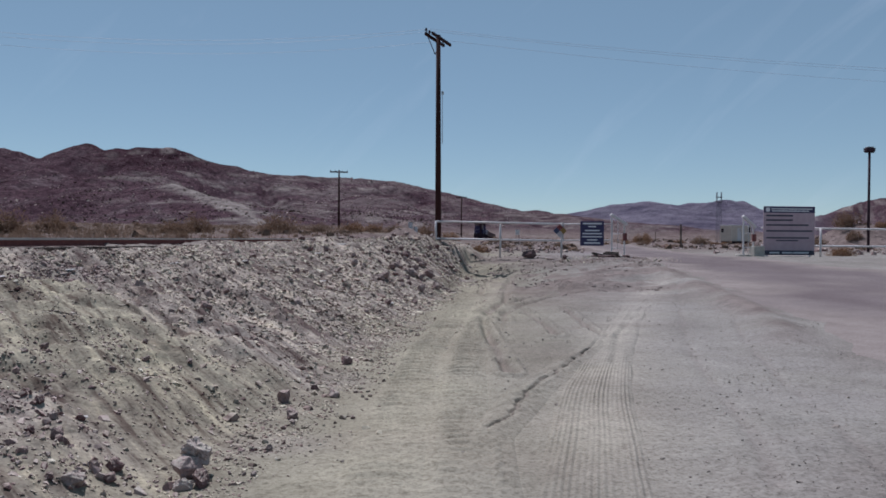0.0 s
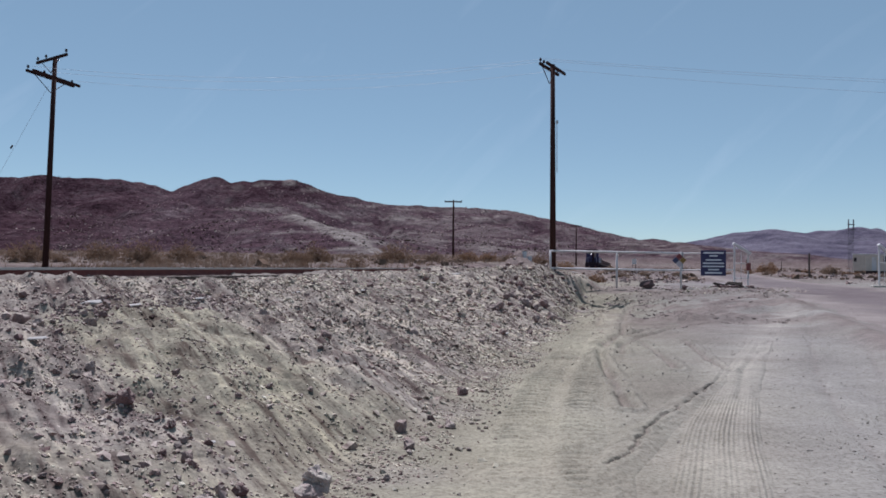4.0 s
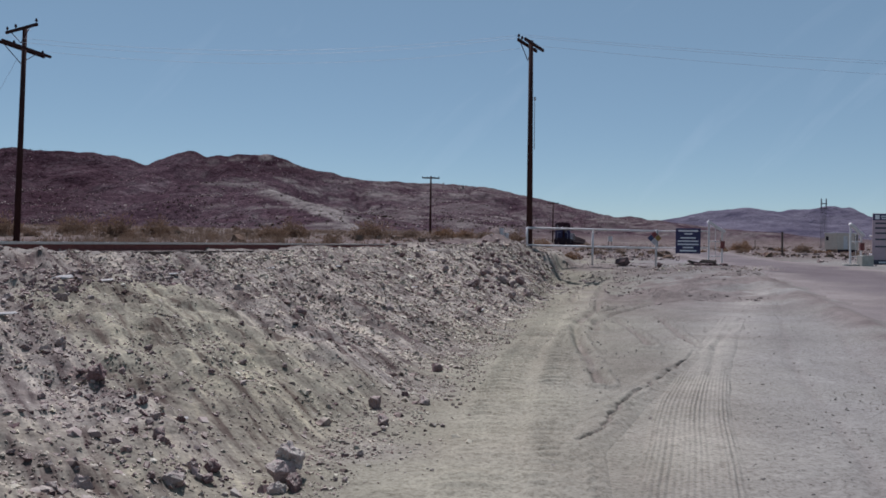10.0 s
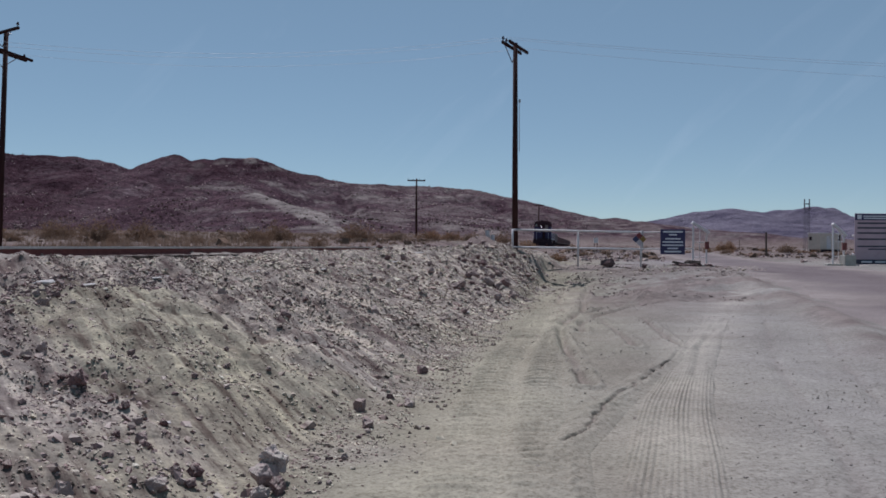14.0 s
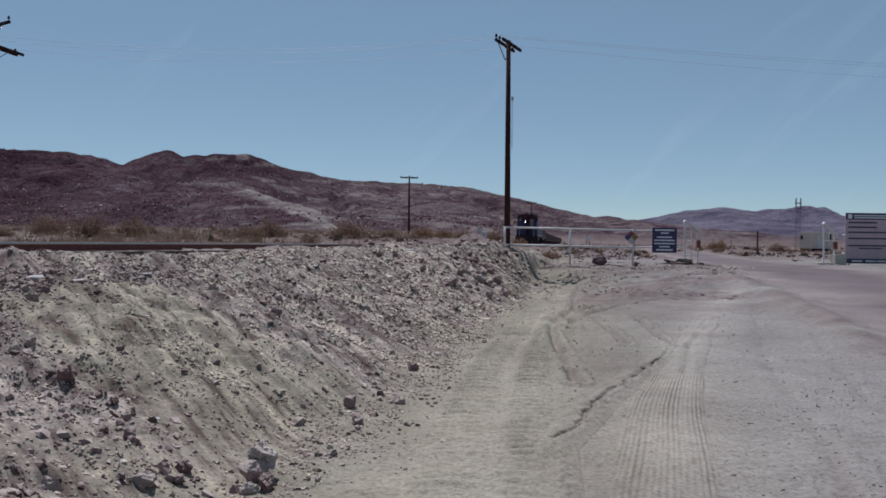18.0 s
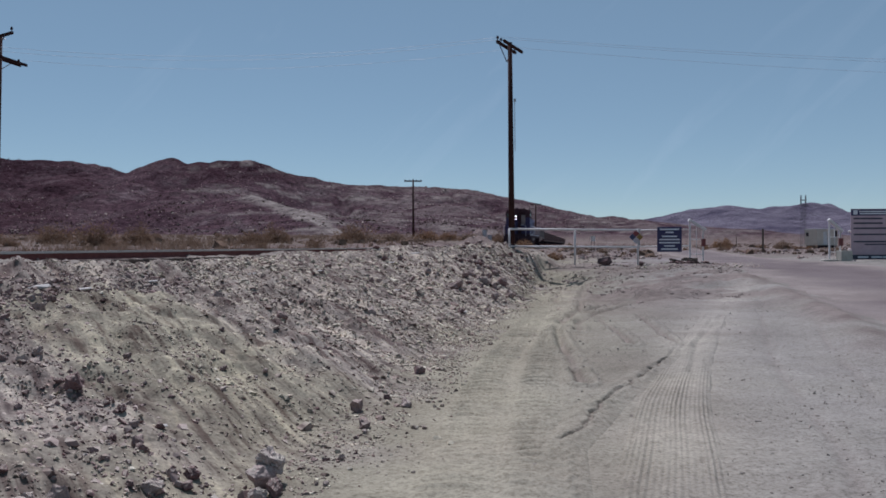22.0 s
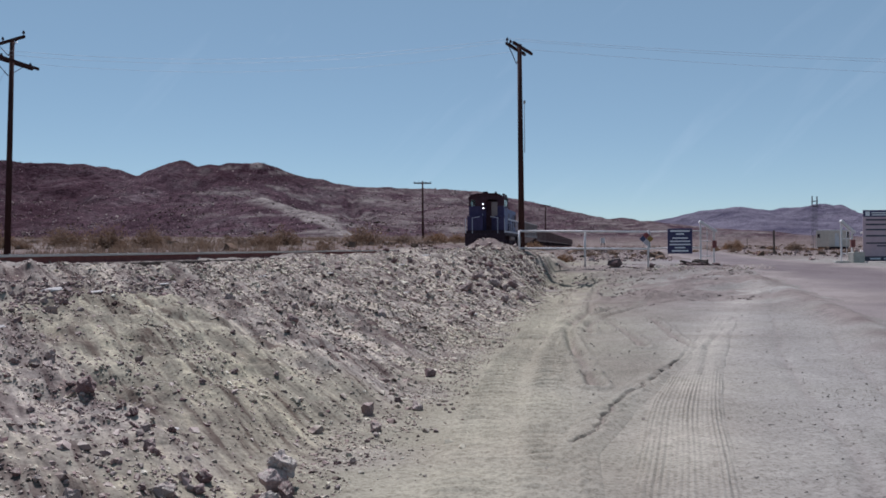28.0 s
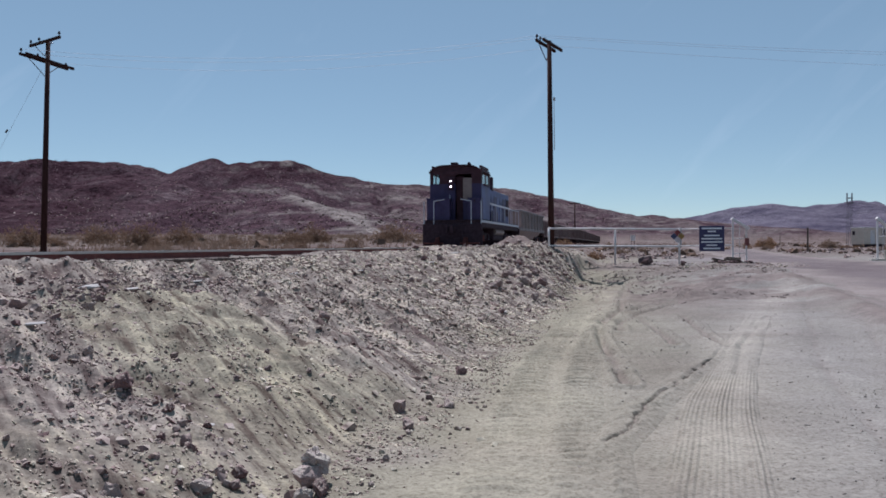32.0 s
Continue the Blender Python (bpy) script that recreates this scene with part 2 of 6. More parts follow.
RUTS = [
    ([(0.93, 6.73), (1.23, 7.45), (1.63, 8.5), (2.07, 9.48), (2.68, 10.96)], 0.042, "faint"),
    ([(2.68, 10.96), (3.19, 12.0), (4.08, 14.3), (4.91, 16.5), (5.6, 18.3)], 0.04, "faint"),
    ([(1.25, 8.3), (1.75, 9.12), (2.16, 9.87)], 0.06, "faint"),
    ([(4.25, 18.48), (4.02, 16.16), (3.76, 14.37), (3.74, 13.2)], 0.08, "rut"),
    ([(3.3, 18.2), (3.2, 16.2), (3.12, 14.87), (2.96, 13.29)], 0.09, "rut"),
    ([(1.6, 9.6), (1.77, 11.75), (1.94, 14.12), (2.22, 16.49), (2.87, 18.98), (3.73, 20.63), (4.8, 22.47), (6.09, 24.71), (8.2, 28.0)], 0.10, "rut"),
    ([(2.45, 15.4), (2.75, 17.3), (3.5, 19.3), (4.5, 20.9), (6.0, 23.0)], 0.10, "rut"),
    ([(2.3, 17.5), (3.3, 20.47), (4.0, 24.6), (4.5, 27.4), (5.4, 31.0), (7.5, 34.4)], 0.13, "rut"),
    ([(3.0, 23.0), (3.6, 27.0), (4.4, 30.5), (6.0, 33.6)], 0.13, "rut"),
    ([(3.1, 10.6), (4.08, 13.6), (5.0, 15.8), (7.2, 21.0), (10.2, 28.5)], 0.07, "faint"),
    ([(2.6, 5.2), (3.1, 6.6), (3.7, 8.8), (4.7, 12.2), (6.4, 17.0), (9.0, 24.0)], 0.12, "faint"),
    ([(3.4, 5.2), (3.95, 6.8), (4.6, 9.0), (5.7, 12.4), (7.5, 17.2)], 0.10, "faint"),
]


def ground_height(x, y, fine=True):
    x, y = np.asarray(x, float), np.asarray(y, float)
    d, s = CA * x - SA * y, SA * x + CA * y
    r = np.hypot(x, y)
    # yard and road level; the ditch along the bank ends in a step before the fence
    step = ss(36.4, 39.5, s + 0.3 * vnoise(x, y, 1.6, 33)) * np.maximum(ss(-4.5, -3, d), ss(42, 50, s))
    flat = np.maximum(0.66 * ss(9, 41, y) * ss(-1.8, 4.5, d), 0.68 * step) + 0.12 * ss(4, 12, d)
    flat = flat + ss(45, 400, r) * 0.9 * (y > 0)
    berm = 0.14 * np.exp(-((x - road_left(y) + 0.5) / 0.45) ** 2) * ss(10, 14, y) * ss(36, 31, y)
    flat = flat + berm
    # railway bank
    far = ss(16, 36, s)
    crest_d, top = -7.7 + 3.6 * far, 1.24 + 0.27 * far
    foot = -2.05 - 0.4 * ss(30, 34, s) + 0.28 * vnoise(s, s * 0, 3.0, 31) + 1.9 * ss(38.5, 39.5, s + 0.3 * vnoise(x, y, 0.8, 35))
    k = np.clip((foot - d) / (foot - crest_d), 0, 1)
    prof = k * (1.12 - 0.12 * k * k) * ss(0, 0.12, k)
    bed = 1.375
    behind = ss(0.0, 2.8, crest_d - d)
    bank = top * prof * (1 - behind) + bed * behind
    bank = bank + 0.52 * np.exp(-((d + 5.45) / 0.8) ** 2 - ((s - 38.0) / 0.95) ** 2) + 0.22 * np.exp(-((d + 5.2) / 0.8) ** 2 - ((s - 35.5) / 1.2) ** 2)
    # beyond the far side of the track
    over = ss(-12.4, -15.0, d)
    plain = 1.0 + 0.022 * np.maximum(r - 35, 0) * ss(0.25, -0.05, x / np.maximum(y, 1)) * (1 - 0.5 * ss(60, 500, r))
    bank = bank * (1 - over) + plain * over
    # the pad of earth on which the pole stands, with a steep end
    edge = 0.92 * (d + 2.65) + 0.39 * (37.3 - s) + 0.12 * vnoise(x, y, 0.6, 37)
    bank = np.maximum(bank, 1.12 * np.clip((0.62 - edge) / 1.25, 0, 1) * ss(-1.7, -2.75, d) * ss(-9, -6, d) * ss(46, 43, s))
    past = ss(46, 64, s) * ss(-8.2, -3.5, d)
    z = np.maximum(flat, bank * (1 - past) + flat * past)
    z = z + 0.5 * np.exp(-((y - 95 - 0.2 * x) / 5) ** 2) * ss(8, 14, d) * ss(60, 30, x) * (0.6 + 0.4 * vnoise(x, y, 6, 77))
    z = z + 1.55 * np.exp(-((x - 4.6) / 1.4) ** 2 - ((y - 107) / 2.2) ** 2) * (0.85 + 0.3 * vnoise(x, y, 0.9, 81))
    z = z + 2.4 * np.exp(-((y - 92) / 7) ** 2) * ss(50, 55, x) * ss(95, 80, x) * (0.75 + 0.4 * vnoise(x, y, 5, 79))
    if fine:
        rocky = ss(0.02, 0.25, k) * (1 - over)
        near = ss(160, 40, r)
        pad = np.exp(-((s - 37.6) / 1.5) ** 2 - ((d + 2.7) / 1.5) ** 2)
        lumps = fbm(x, y, 1.5, 41, 4)
        z = z + near * lumps * (0.022 + 0.05 * rocky + 0.06 * ss(22, 32, s) * ss(44, 38, s) * ss(8, 4, d)) * (1 - 0.8 * pad)
        z = z + near * rocky * 0.03 * fbm(x, y, 0.6, 53, 2)
        z = z + near * fbm(x, y, 0.26, 47, 3) * (0.006 + 0.026 * rocky * (1 - 0.35 * bare_sand(s, d, x, y)))
        z = z + fbm(x, y, 0.5, 59, 3) * 0.05 * ss(33, 37, s) * ss(45, 41, s) * ss(10, 6, d) * ss(-3.5, -2.5, d) * (1 - 0.8 * pad)
        # churned clods between the ruts and the road
        churn = ss(19, 25, y) * ss(40, 37, y) * ss(2.5, 5.0, x) * ss(1.0, -1.5, x - road_left(y))
        z = z + churn * (0.075 * fbm(x * 0.6, y, 1.1, 73, 4, 0.6) + 0.045 * fbm(x * 0.5, y, 0.5, 74, 2) + 0.03 * np.clip(vnoise(x * 0.5, y, 0.5, 75), 0, 1))
        # gullies washed down the bank
        q = wash_line(s, d, x, y)
        gul = vnoise(q, d * 0.12, 0.62, 61) + 0.6 * vnoise(q, d * 0.2, 0.27, 63)
        rib = 1 - np.abs(vnoise(q, d * 0.22, 0.42, 67) + 0.4 * vnoise(x, y, 0.3, 68))
        clean = 1 - 0.3 * bare_sand(s, d, x, y)
        z = z + near * rocky * (1 - behind) * (0.085 * np.clip(rib, 0, 1) ** 2 * clean - 0.06 * np.clip(gul, 0, 1.2) + 0.03 * vnoise(q, d * 0.15, 0.2, 66) + 0.045 * np.clip(1 - 2.2 * np.abs(vnoise(q, d * 0.12, 0.33, 69)), 0, 1) * clean)
        z = z + near * rocky * clean * 0.034 * fbm(x, y, 0.17, 57, 2) * ss(30, 12, r)
        z = z + ruts(x, y) * ss(34, 28, r)
        z = z + fbm(x, y, 30, 71, 3) * 0.25 * ss(60, 200, r)
    h = hills(x, y)
    return np.where(r > 120, np.maximum(z, h), z)


def mound(s, d):
    """The small heap of fine brown earth at the end of the bank."""
    return np.clip(1.7 * np.exp(-((d + 5.45) / 1.0) ** 2 - ((s - 37.6) / 1.5) ** 2), 0, 1)


def lanes(x, y):
    """Pale lanes where wheels have packed the sand."""
    a = np.interp(y, [5.4, 7.95, 11.2, 14.3, 18, 22, 29], [1.48, 2.16, 3.22, 4.35, 5.76, 7.4, 10.6])
    b = np.interp(y, [4.8, 7.9, 11.75, 14.5, 22, 30, 36], [0.1, 0.45, 1.0, 1.5, 2.9, 4.3, 5.2])
    one = 0.30 * np.exp(-((x - a) / 0.55) ** 2) * ss(4, 7, y) * ss(31, 26, y)
    two = 0.24 * np.exp(-((x - b) / 0.65) ** 2) * ss(4, 6, y) * ss(37, 33, y)
    return (one + two) * (1 + 0.4 * fbm(x, y, 1.4, 39, 3))


def wash_line(s, d, x, y):
    """Constant along the lines in which rain and tipping have washed the bank."""
    return s + wash_slope(s) * d + 0.12 * vnoise(x, y, 0.7, 65)


def wash_slope(s):
    """The wash lines slant more along the bank the farther they lie."""
    return 0.5 + 0.05 * np.clip(s - 6, 0, 20)


def bare_sand(s, d, x, y):
    """Where the near bank is washed clean of stones: one broad tongue down the slope."""
    mid = 8.0 + 0.7 * (-4.3 - d)
    half = 1.42 + 0.25 * vnoise(s, d, 1.2, 91)
    tongue = ss(half + 0.55, half - 0.35, np.abs(s - mid + 0.5 * vnoise(x, y, 0.9, 92))) * ss(-6.9, -6.2, d)
    low = 0.7 * ss(5.6, 4.6, s + 0.5 * vnoise(x, y, 1.0, 93)) * ss(-5.2, -4.0, d)
    return np.maximum(tongue, low) * ss(-1.6, -2.4, d)


def road_left(y):
    return np.interp(y, [-40, 0, 9, 15.4, 21, 27, 38.5, 41, 55, 90, 160], [0, 2.8, 5.6, 8.0, 9.3, 10.3, 12.6, 12.9, 15.5, 23, 38])


def road_right(y):
    return np.interp(y, [-40, 0, 9, 15.4, 27, 38.5, 41, 55, 90, 160], [13, 15.5, 17, 17.5, 17.8, 17.7, 17.6, 20.5, 29, 46])


# ---- the track's gentle curve ----
_ty = np.arange(-40, 460, 1.0)
_tx = np.concatenate([[0], np.cumsum(0.164 + 0.058 * ss(115, 30, _ty[:-1] + 0.5))])
_tx = _tx - np.interp(108, _ty, _tx) + 10.6
_tx = _tx + np.convolve(np.pad(np.interp(_ty, [38, 43, 50, 58, 66, 81, 90, 100, 112, 125, 150], [0.25, 0.18, -0.2, -0.34, -0.40, -0.62, -0.45, -0.3, -0.1, -0.08, 0]), 3, "edge"), np.full(7, 1 / 7), "valid")


def track_at(y):
    """Centre of the track and its heading (a slope) at y."""
    return float(np.interp(y, _ty, _tx)), 0.164 + 0.058 * float(ss(115, 30, np.array(y)))


# ---- mesh helpers ----
def link(name, bm, mat, parent=None, label="", smooth=False):
    me = bpy.data.meshes.new(name)
    bm.normal_update()
    bm.to_mesh(me)
    bm.free()
    for m in mat if isinstance(mat, (list, tuple)) else [mat]:
        me.materials.append(m)
    if smooth:
        for p in me.polygons:
            p.use_smooth = True
    ob = new(name, me)
    if parent:
        ob.parent = parent
    if label:
        ob["label"] = label
    return ob


def part(name, bm, mat, parent, label="", smooth=False):
    return link(name, bm, mat, parent, label, smooth)


def box(sx, sy, sz, x=0, y=0, z=0, bevel=0.0, bm=None, turn=None):
    """A block with its base centre at x, y, z."""
    own = bmesh.new()
    bmesh.ops.create_cube(own, size=1)
    bmesh.ops.scale(own, vec=(sx, sy, sz), verts=own.verts)
    if bevel:
        bmesh.ops.bevel(own, geom=own.edges[:], offset=bevel, segments=2, affect="EDGES", profile=0.6)
    bmesh.ops.translate(own, vec=(0, 0, sz / 2), verts=own.verts)
    if turn:
        bmesh.ops.transform(own, matrix=turn, verts=own.verts)
    bmesh.ops.translate(own, vec=(x, y, z), verts=own.verts)
    return joined(bm, own)


def joined(bm, own):
    if bm is None:
        return own
    me = bpy.data.meshes.new("tmp")
    own.to_mesh(me)
    own.free()
    bm.from_mesh(me)
    bpy.data.meshes.remove(me)
    return bm


def tube(a, b, r0, r1=None, n=10, bm=None, caps=True):
    own = bmesh.new()
    a, b = Vector(a), Vector(b)
    q = (b - a).to_track_quat("Z", "Y").to_matrix().to_4x4()
    bmesh.ops.create_cone(own, cap_ends=caps, segments=n, radius1=r0, radius2=r0 if r1 is None else r1, depth=(b - a).length)
    bmesh.ops.transform(own, matrix=Matrix.Translation((a + b) / 2) @ q, verts=own.verts)
    return joined(bm, own)


def empty(name, m, label, category, group="", kind=""):
    ob = new(name)
    ob.matrix_world = m
    return tagged(ob, label, category, group, kind)


def gz(x, y):
    return float(ground_height(np.array([x]), np.array([y]))[0])

# ---- ground: one sheet from the camera's feet to the horizon ----
def sheet(name, verts, quads, mat, attrs=(), smooth=True):
    """A mesh from arrays of points and four-cornered faces."""
    me = bpy.data.meshes.new(name)
    me.vertices.add(len(verts))
    me.vertices.foreach_set("co", np.asarray(verts, np.float32).ravel())
    n = quads.shape[1]
    me.loops.add(quads.size)
    me.loops.foreach_set("vertex_index", quads.ravel().astype(np.int32))
    me.polygons.add(len(quads))
    me.polygons.foreach_set("loop_start", np.arange(0, quads.size, n, dtype=np.int32))
    me.polygons.foreach_set("use_smooth", np.full(len(quads), smooth, dtype=bool))
    me.update(calc_edges=True)
    for key, v in attrs:
        me.attributes.new(key, "FLOAT", "POINT").data.foreach_set("value", np.asarray(v, np.float32))
    me.materials.append(mat)
    return new(name, me)


def attribute(t, name):
    a = t.nodes.new("ShaderNodeAttribute")
    a.attribute_name = name
    return a.outputs["Fac"]


def wash_grain(t):
    """Noise drawn out along the lines in which the bank is washed."""
    co, mp = t.nodes.new("ShaderNodeTexCoord"), t.nodes.new("ShaderNodeMapping")
    mp.vector_type = "TEXTURE"
    mp.inputs["Rotation"].default_value, mp.inputs["Scale"].default_value = (0, 0, radians(-52)), (1.1, 0.10, 0.5)
    t.links.new(co.outputs["Object"], mp.inputs[0])
    line = nd(t, "ShaderNodeTexNoise", Scale=1.0, Detail=5.0, Roughness=0.62, Distortion=0.3)
    t.links.new(mp.outputs[0], line.inputs["Vector"])
    return line.outputs["Fac"]


def soil_material():
    m, t, b = material("dry sandy desert soil", 1.0, spec=0.0)
    sand = ramp(t, noise_at(t, 0.6, 9, 0.68), (0.3, (0.180, 0.165, 0.126)), (0.7, (0.250, 0.233, 0.182)))
    grit = ramp(t, noise_at(t, 26, 6, 0.8), (0.36, (0.55, 0.53, 0.52)), (0.52, (1.0, 1.0, 1.0)), (0.7, (1.1, 1.1, 1.1)))
    stains = ramp(t, noise_at(t, 0.33, 4, 0.6), (0.36, (0.87, 0.84, 0.84)), (0.5, (0.97, 0.96, 0.96)), (0.66, (1.08, 1.08, 1.06)))
    sand = mixed(t, 1.0, mixed(t, 1.0, sand, grit, "MULTIPLY"), stains, "MULTIPLY")
    stone = ramp(t, noise_at(t, 3.2, 10, 0.8), (0.28, (0.132, 0.108, 0.098)), (0.5, (0.224, 0.197, 0.173)), (0.75, (0.32, 0.291, 0.256)))
    stone = mixed(t, 1.0, stone, grit, "MULTIPLY")
    mott = ramp(t, noise_at(t, 8.5, 7, 0.8), (0.34, (0.82, 0.80, 0.80)), (0.5, (0.99, 0.99, 0.99)), (0.68, (1.1, 1.1, 1.09)))
    sand = mixed(t, 1.0, sand, mott, "MULTIPLY")
    near = mixed(t, attribute(t, "stony"), sand, stone)
    wash = ramp(t, attribute(t, "wash"), (0.1, (0.48, 0.42, 0.44)), (0.5, (1.0, 1.0, 1.0)), (0.95, (1.42, 1.41, 1.36)))
    near = mixed(t, 1.0, near, wash, "MULTIPLY")
    # fine lines of washed sand and grit running down the bank
    lines = ramp(t, wash_grain(t), (0.36, (0.48, 0.42, 0.43)), (0.46, (0.93, 0.92, 0.92)), (0.55, (1.08, 1.08, 1.06)), (0.64, (1.48, 1.46, 1.38)))
    near = mixed(t, attribute(t, "bank"), near, mixed(t, 1.0, near, lines, "MULTIPLY"))
    # bluer towards the right: a lens tint put into the soil's colour
    near = mixed(t, attribute(t, "dust_and_tint"), near, mixed(t, 1.0, near, (0.965, 0.985, 1.16), "MULTIPLY"))
    brush = ramp(t, noise_at(t, 0.16, 8, 0.75), (0.3, (0.075, 0.056, 0.052)), (0.55, (0.13, 0.102, 0.094)), (0.78, (0.21, 0.172, 0.16)))
    flecks = ramp(t, noise_at(t, 0.9, 5, 0.8), (0.38, (0.45, 0.43, 0.42)), (0.5, (1.0, 1.0, 1.0)), (0.66, (1.5, 1.5, 1.5)))
    brush = mixed(t, 1.0, brush, flecks, "MULTIPLY")
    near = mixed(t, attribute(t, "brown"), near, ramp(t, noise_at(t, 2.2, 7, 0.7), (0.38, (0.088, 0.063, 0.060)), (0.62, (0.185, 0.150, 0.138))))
    near = mixed(t, attribute(t, "plain"), near, brush)
    rock = ramp(t, noise_at(t, 0.03, 10, 0.8), (0.32, (0.036, 0.020, 0.027)), (0.5, (0.067, 0.043, 0.050)), (0.60, (0.094, 0.072, 0.077)), (0.74, (0.185, 0.155, 0.15)))
    spots = ramp(t, noise_at(t, 0.3, 5, 0.85), (0.38, (0.34, 0.31, 0.32)), (0.46, (0.92, 0.92, 0.92)), (0.57, (1.1, 1.1, 1.1)), (0.67, (2.1, 2.05, 2.0)))
    rock = mixed(t, 1.0, rock, spots, "MULTIPLY")
    pale = ramp(t, noise_at(t, 0.14, 8, 0.75), (0.36, (0.055, 0.042, 0.044)), (0.45, (0.145, 0.122, 0.115)), (0.62, (0.27, 0.238, 0.215)))
    patches = ramp(t, noise_at(t, 0.11, 6, 0.75), (0.36, (0.64, 0.61, 0.64)), (0.5, (1.03, 1.02, 1.02)), (0.66, (1.42, 1.38, 1.36)))
    rock = mixed(t, 1.0, rock, patches, "MULTIPLY")
    rock = mixed(t, attribute(t, "dark"), rock, mixed(t, 1.0, rock, (0.72, 0.66, 0.68), "MULTIPLY"))
    rock = mixed(t, attribute(t, "pale"), rock, pale)
    # the far range's haze is put into its colour as pale lavender
    hazy_range = ramp(t, noise_at(t, 0.011, 9, 0.75), (0.36, (0.066, 0.058, 0.085)), (0.64, (0.165, 0.148, 0.18)))
    rock = mixed(t, attribute(t, "range"), rock, hazy_range)
    t.links.new(mixed(t, attribute(t, "hill"), near, rock), b.inputs["Base Color"])
    crag = nd(t, "ShaderNodeBump", Distance=7.0)
    t.links.new(attribute(t, "hill"), crag.inputs["Strength"])
    t.links.new(noise_at(t, 0.05, 8, 0.7), crag.inputs["Height"])
    spur = nd(t, "ShaderNodeBump", Distance=45.0)
    t.links.new(attribute(t, "range"), spur.inputs["Strength"])
    t.links.new(noise_at(t, 0.009, 8, 0.65), spur.inputs["Height"])
    t.links.new(crag.outputs[0], spur.inputs["Normal"])
    fine = nd(t, "ShaderNodeBump", Strength=0.6, Distance=0.03)
    t.links.new(noise_at(t, 14, 4, 0.6), fine.inputs["Height"])
    t.links.new(spur.outputs[0], fine.inputs["Normal"])
    t.links.new(fine.outputs[0], b.inputs["Normal"])
    return m


def build_ground():
    m = soil_material()
    az = list(np.arange(-180, -36, 3.0)) + list(np.arange(-36, 38, 0.2)) + list(np.arange(38, 180, 3.0))
    rings = [0.0, 0.002]
    while rings[-1] < 4700:
        r = rings[-1]
        rings.append(r * 2.2 if r < 2 else r * (1.0052 if r < 48 else 1.012 if r < 620 else 1.007 if r < 1000 else 1.014))
    az, rings = np.radians(np.array(az)), np.array(rings)
    A, R = np.meshgrid(az, rings)
    x, y = (R * np.sin(A)).ravel(), (R * np.cos(A)).ravel()
    z = ground_height(x, y)
    n, k = len(rings), len(az)
    i, j = np.meshgrid(np.arange(n - 1), np.arange(k), indexing="ij")
    jj = (j + 1) % k
    quads = np.stack([i * k + j, i * k + jj, (i + 1) * k + jj, (i + 1) * k + j], -1).reshape(-1, 4)[:, ::-1]
    d, s = CA * x - SA * y, SA * x + CA * y
    r = np.hypot(x, y)
    stony = ss(-1.9, -2.9, d + 0.7 * fbm(x, y, 1.3, 81, 3)) * ss(-14.5, -12.8, d)
    stony = np.clip(stony * (1 - 0.9 * bare_sand(s, d, x, y)), 0, 1)
    stony = np.maximum(stony, 0.7 * ss(36.5, 39, s) * ss(0.0, 0.5, fbm(x, y, 3.0, 83, 3) + 0.3) * ss(9, 6, d))
    over = np.maximum(ss(-13, -16, d), ss(46, 70, s))
    plain = over * np.clip(1.0 + 0.3 * fbm(x, y, 18, 87, 3), 0, 1) * (1 - 0.25 * ss(-9, -5, d) * ss(170, 120, r))
    brown = 0.7 * ss(-0.35, 0.4, fbm(x * 0.5, y, 1.2, 88, 5, 0.75)) * ss(17, 27, s) * ss(46, 41, s) * ss(-2.0, 0.5, d) * ss(3.0, 0.5, x - road_left(y))
    brown = np.maximum(brown, 0.65 * np.exp(-((x - road_left(y) + 0.5) / 0.5) ** 2) * ss(11, 14, y) * ss(36, 32, y) * ss(-0.7, 0.0, vnoise(x, y, 1.5, 89)))
    brown = np.maximum(brown, 0.9 * mound(s, d))
    brown = np.maximum(brown, 0.6 * ss(36.4, 37.6, s) * ss(41, 39.5, s) * ss(-2.8, -1.8, d) * ss(7, 4, d) * ss(-0.6, 0.3, fbm(x, y, 1.5, 86, 3)))
    brown = np.maximum(brown, 0.9 * np.exp(-((y - 95 - 0.2 * x) / 6) ** 2) * ss(8, 14, d) * ss(60, 30, x))
    brown = np.maximum(brown, 0.75 * ss(-0.5, 0.2, fbm(x * 0.4, y, 3.0, 85, 4, 0.7)) * ss(62, 76, y) * ss(150, 110, y) * ss(2, 6, x - road_right(y)) * (x > 0))
    brown = np.maximum(brown, np.exp(-((x - 4.6) / 1.9) ** 4 - ((y - 107) / 3.0) ** 4))
    plain = plain * (1 - np.exp(-((x - 4.6) / 1.9) ** 4 - ((y - 107) / 3.0) ** 4))
    brown = np.maximum(brown, 0.95 * np.exp(-((y - 92) / 8) ** 2) * ss(48, 54, x))
    brown = np.maximum(brown, 0.2 * ss(7.4, 5.2, s + 0.78 * (d + 3.2) + 0.5 * fbm(x, y, 0.8, 90, 3)) * ss(-1.9, -2.8, d) * ss(1.0, 2.5, r))
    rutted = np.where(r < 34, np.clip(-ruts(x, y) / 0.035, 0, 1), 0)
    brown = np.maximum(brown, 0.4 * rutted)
    q = wash_line(s, d, x, y)
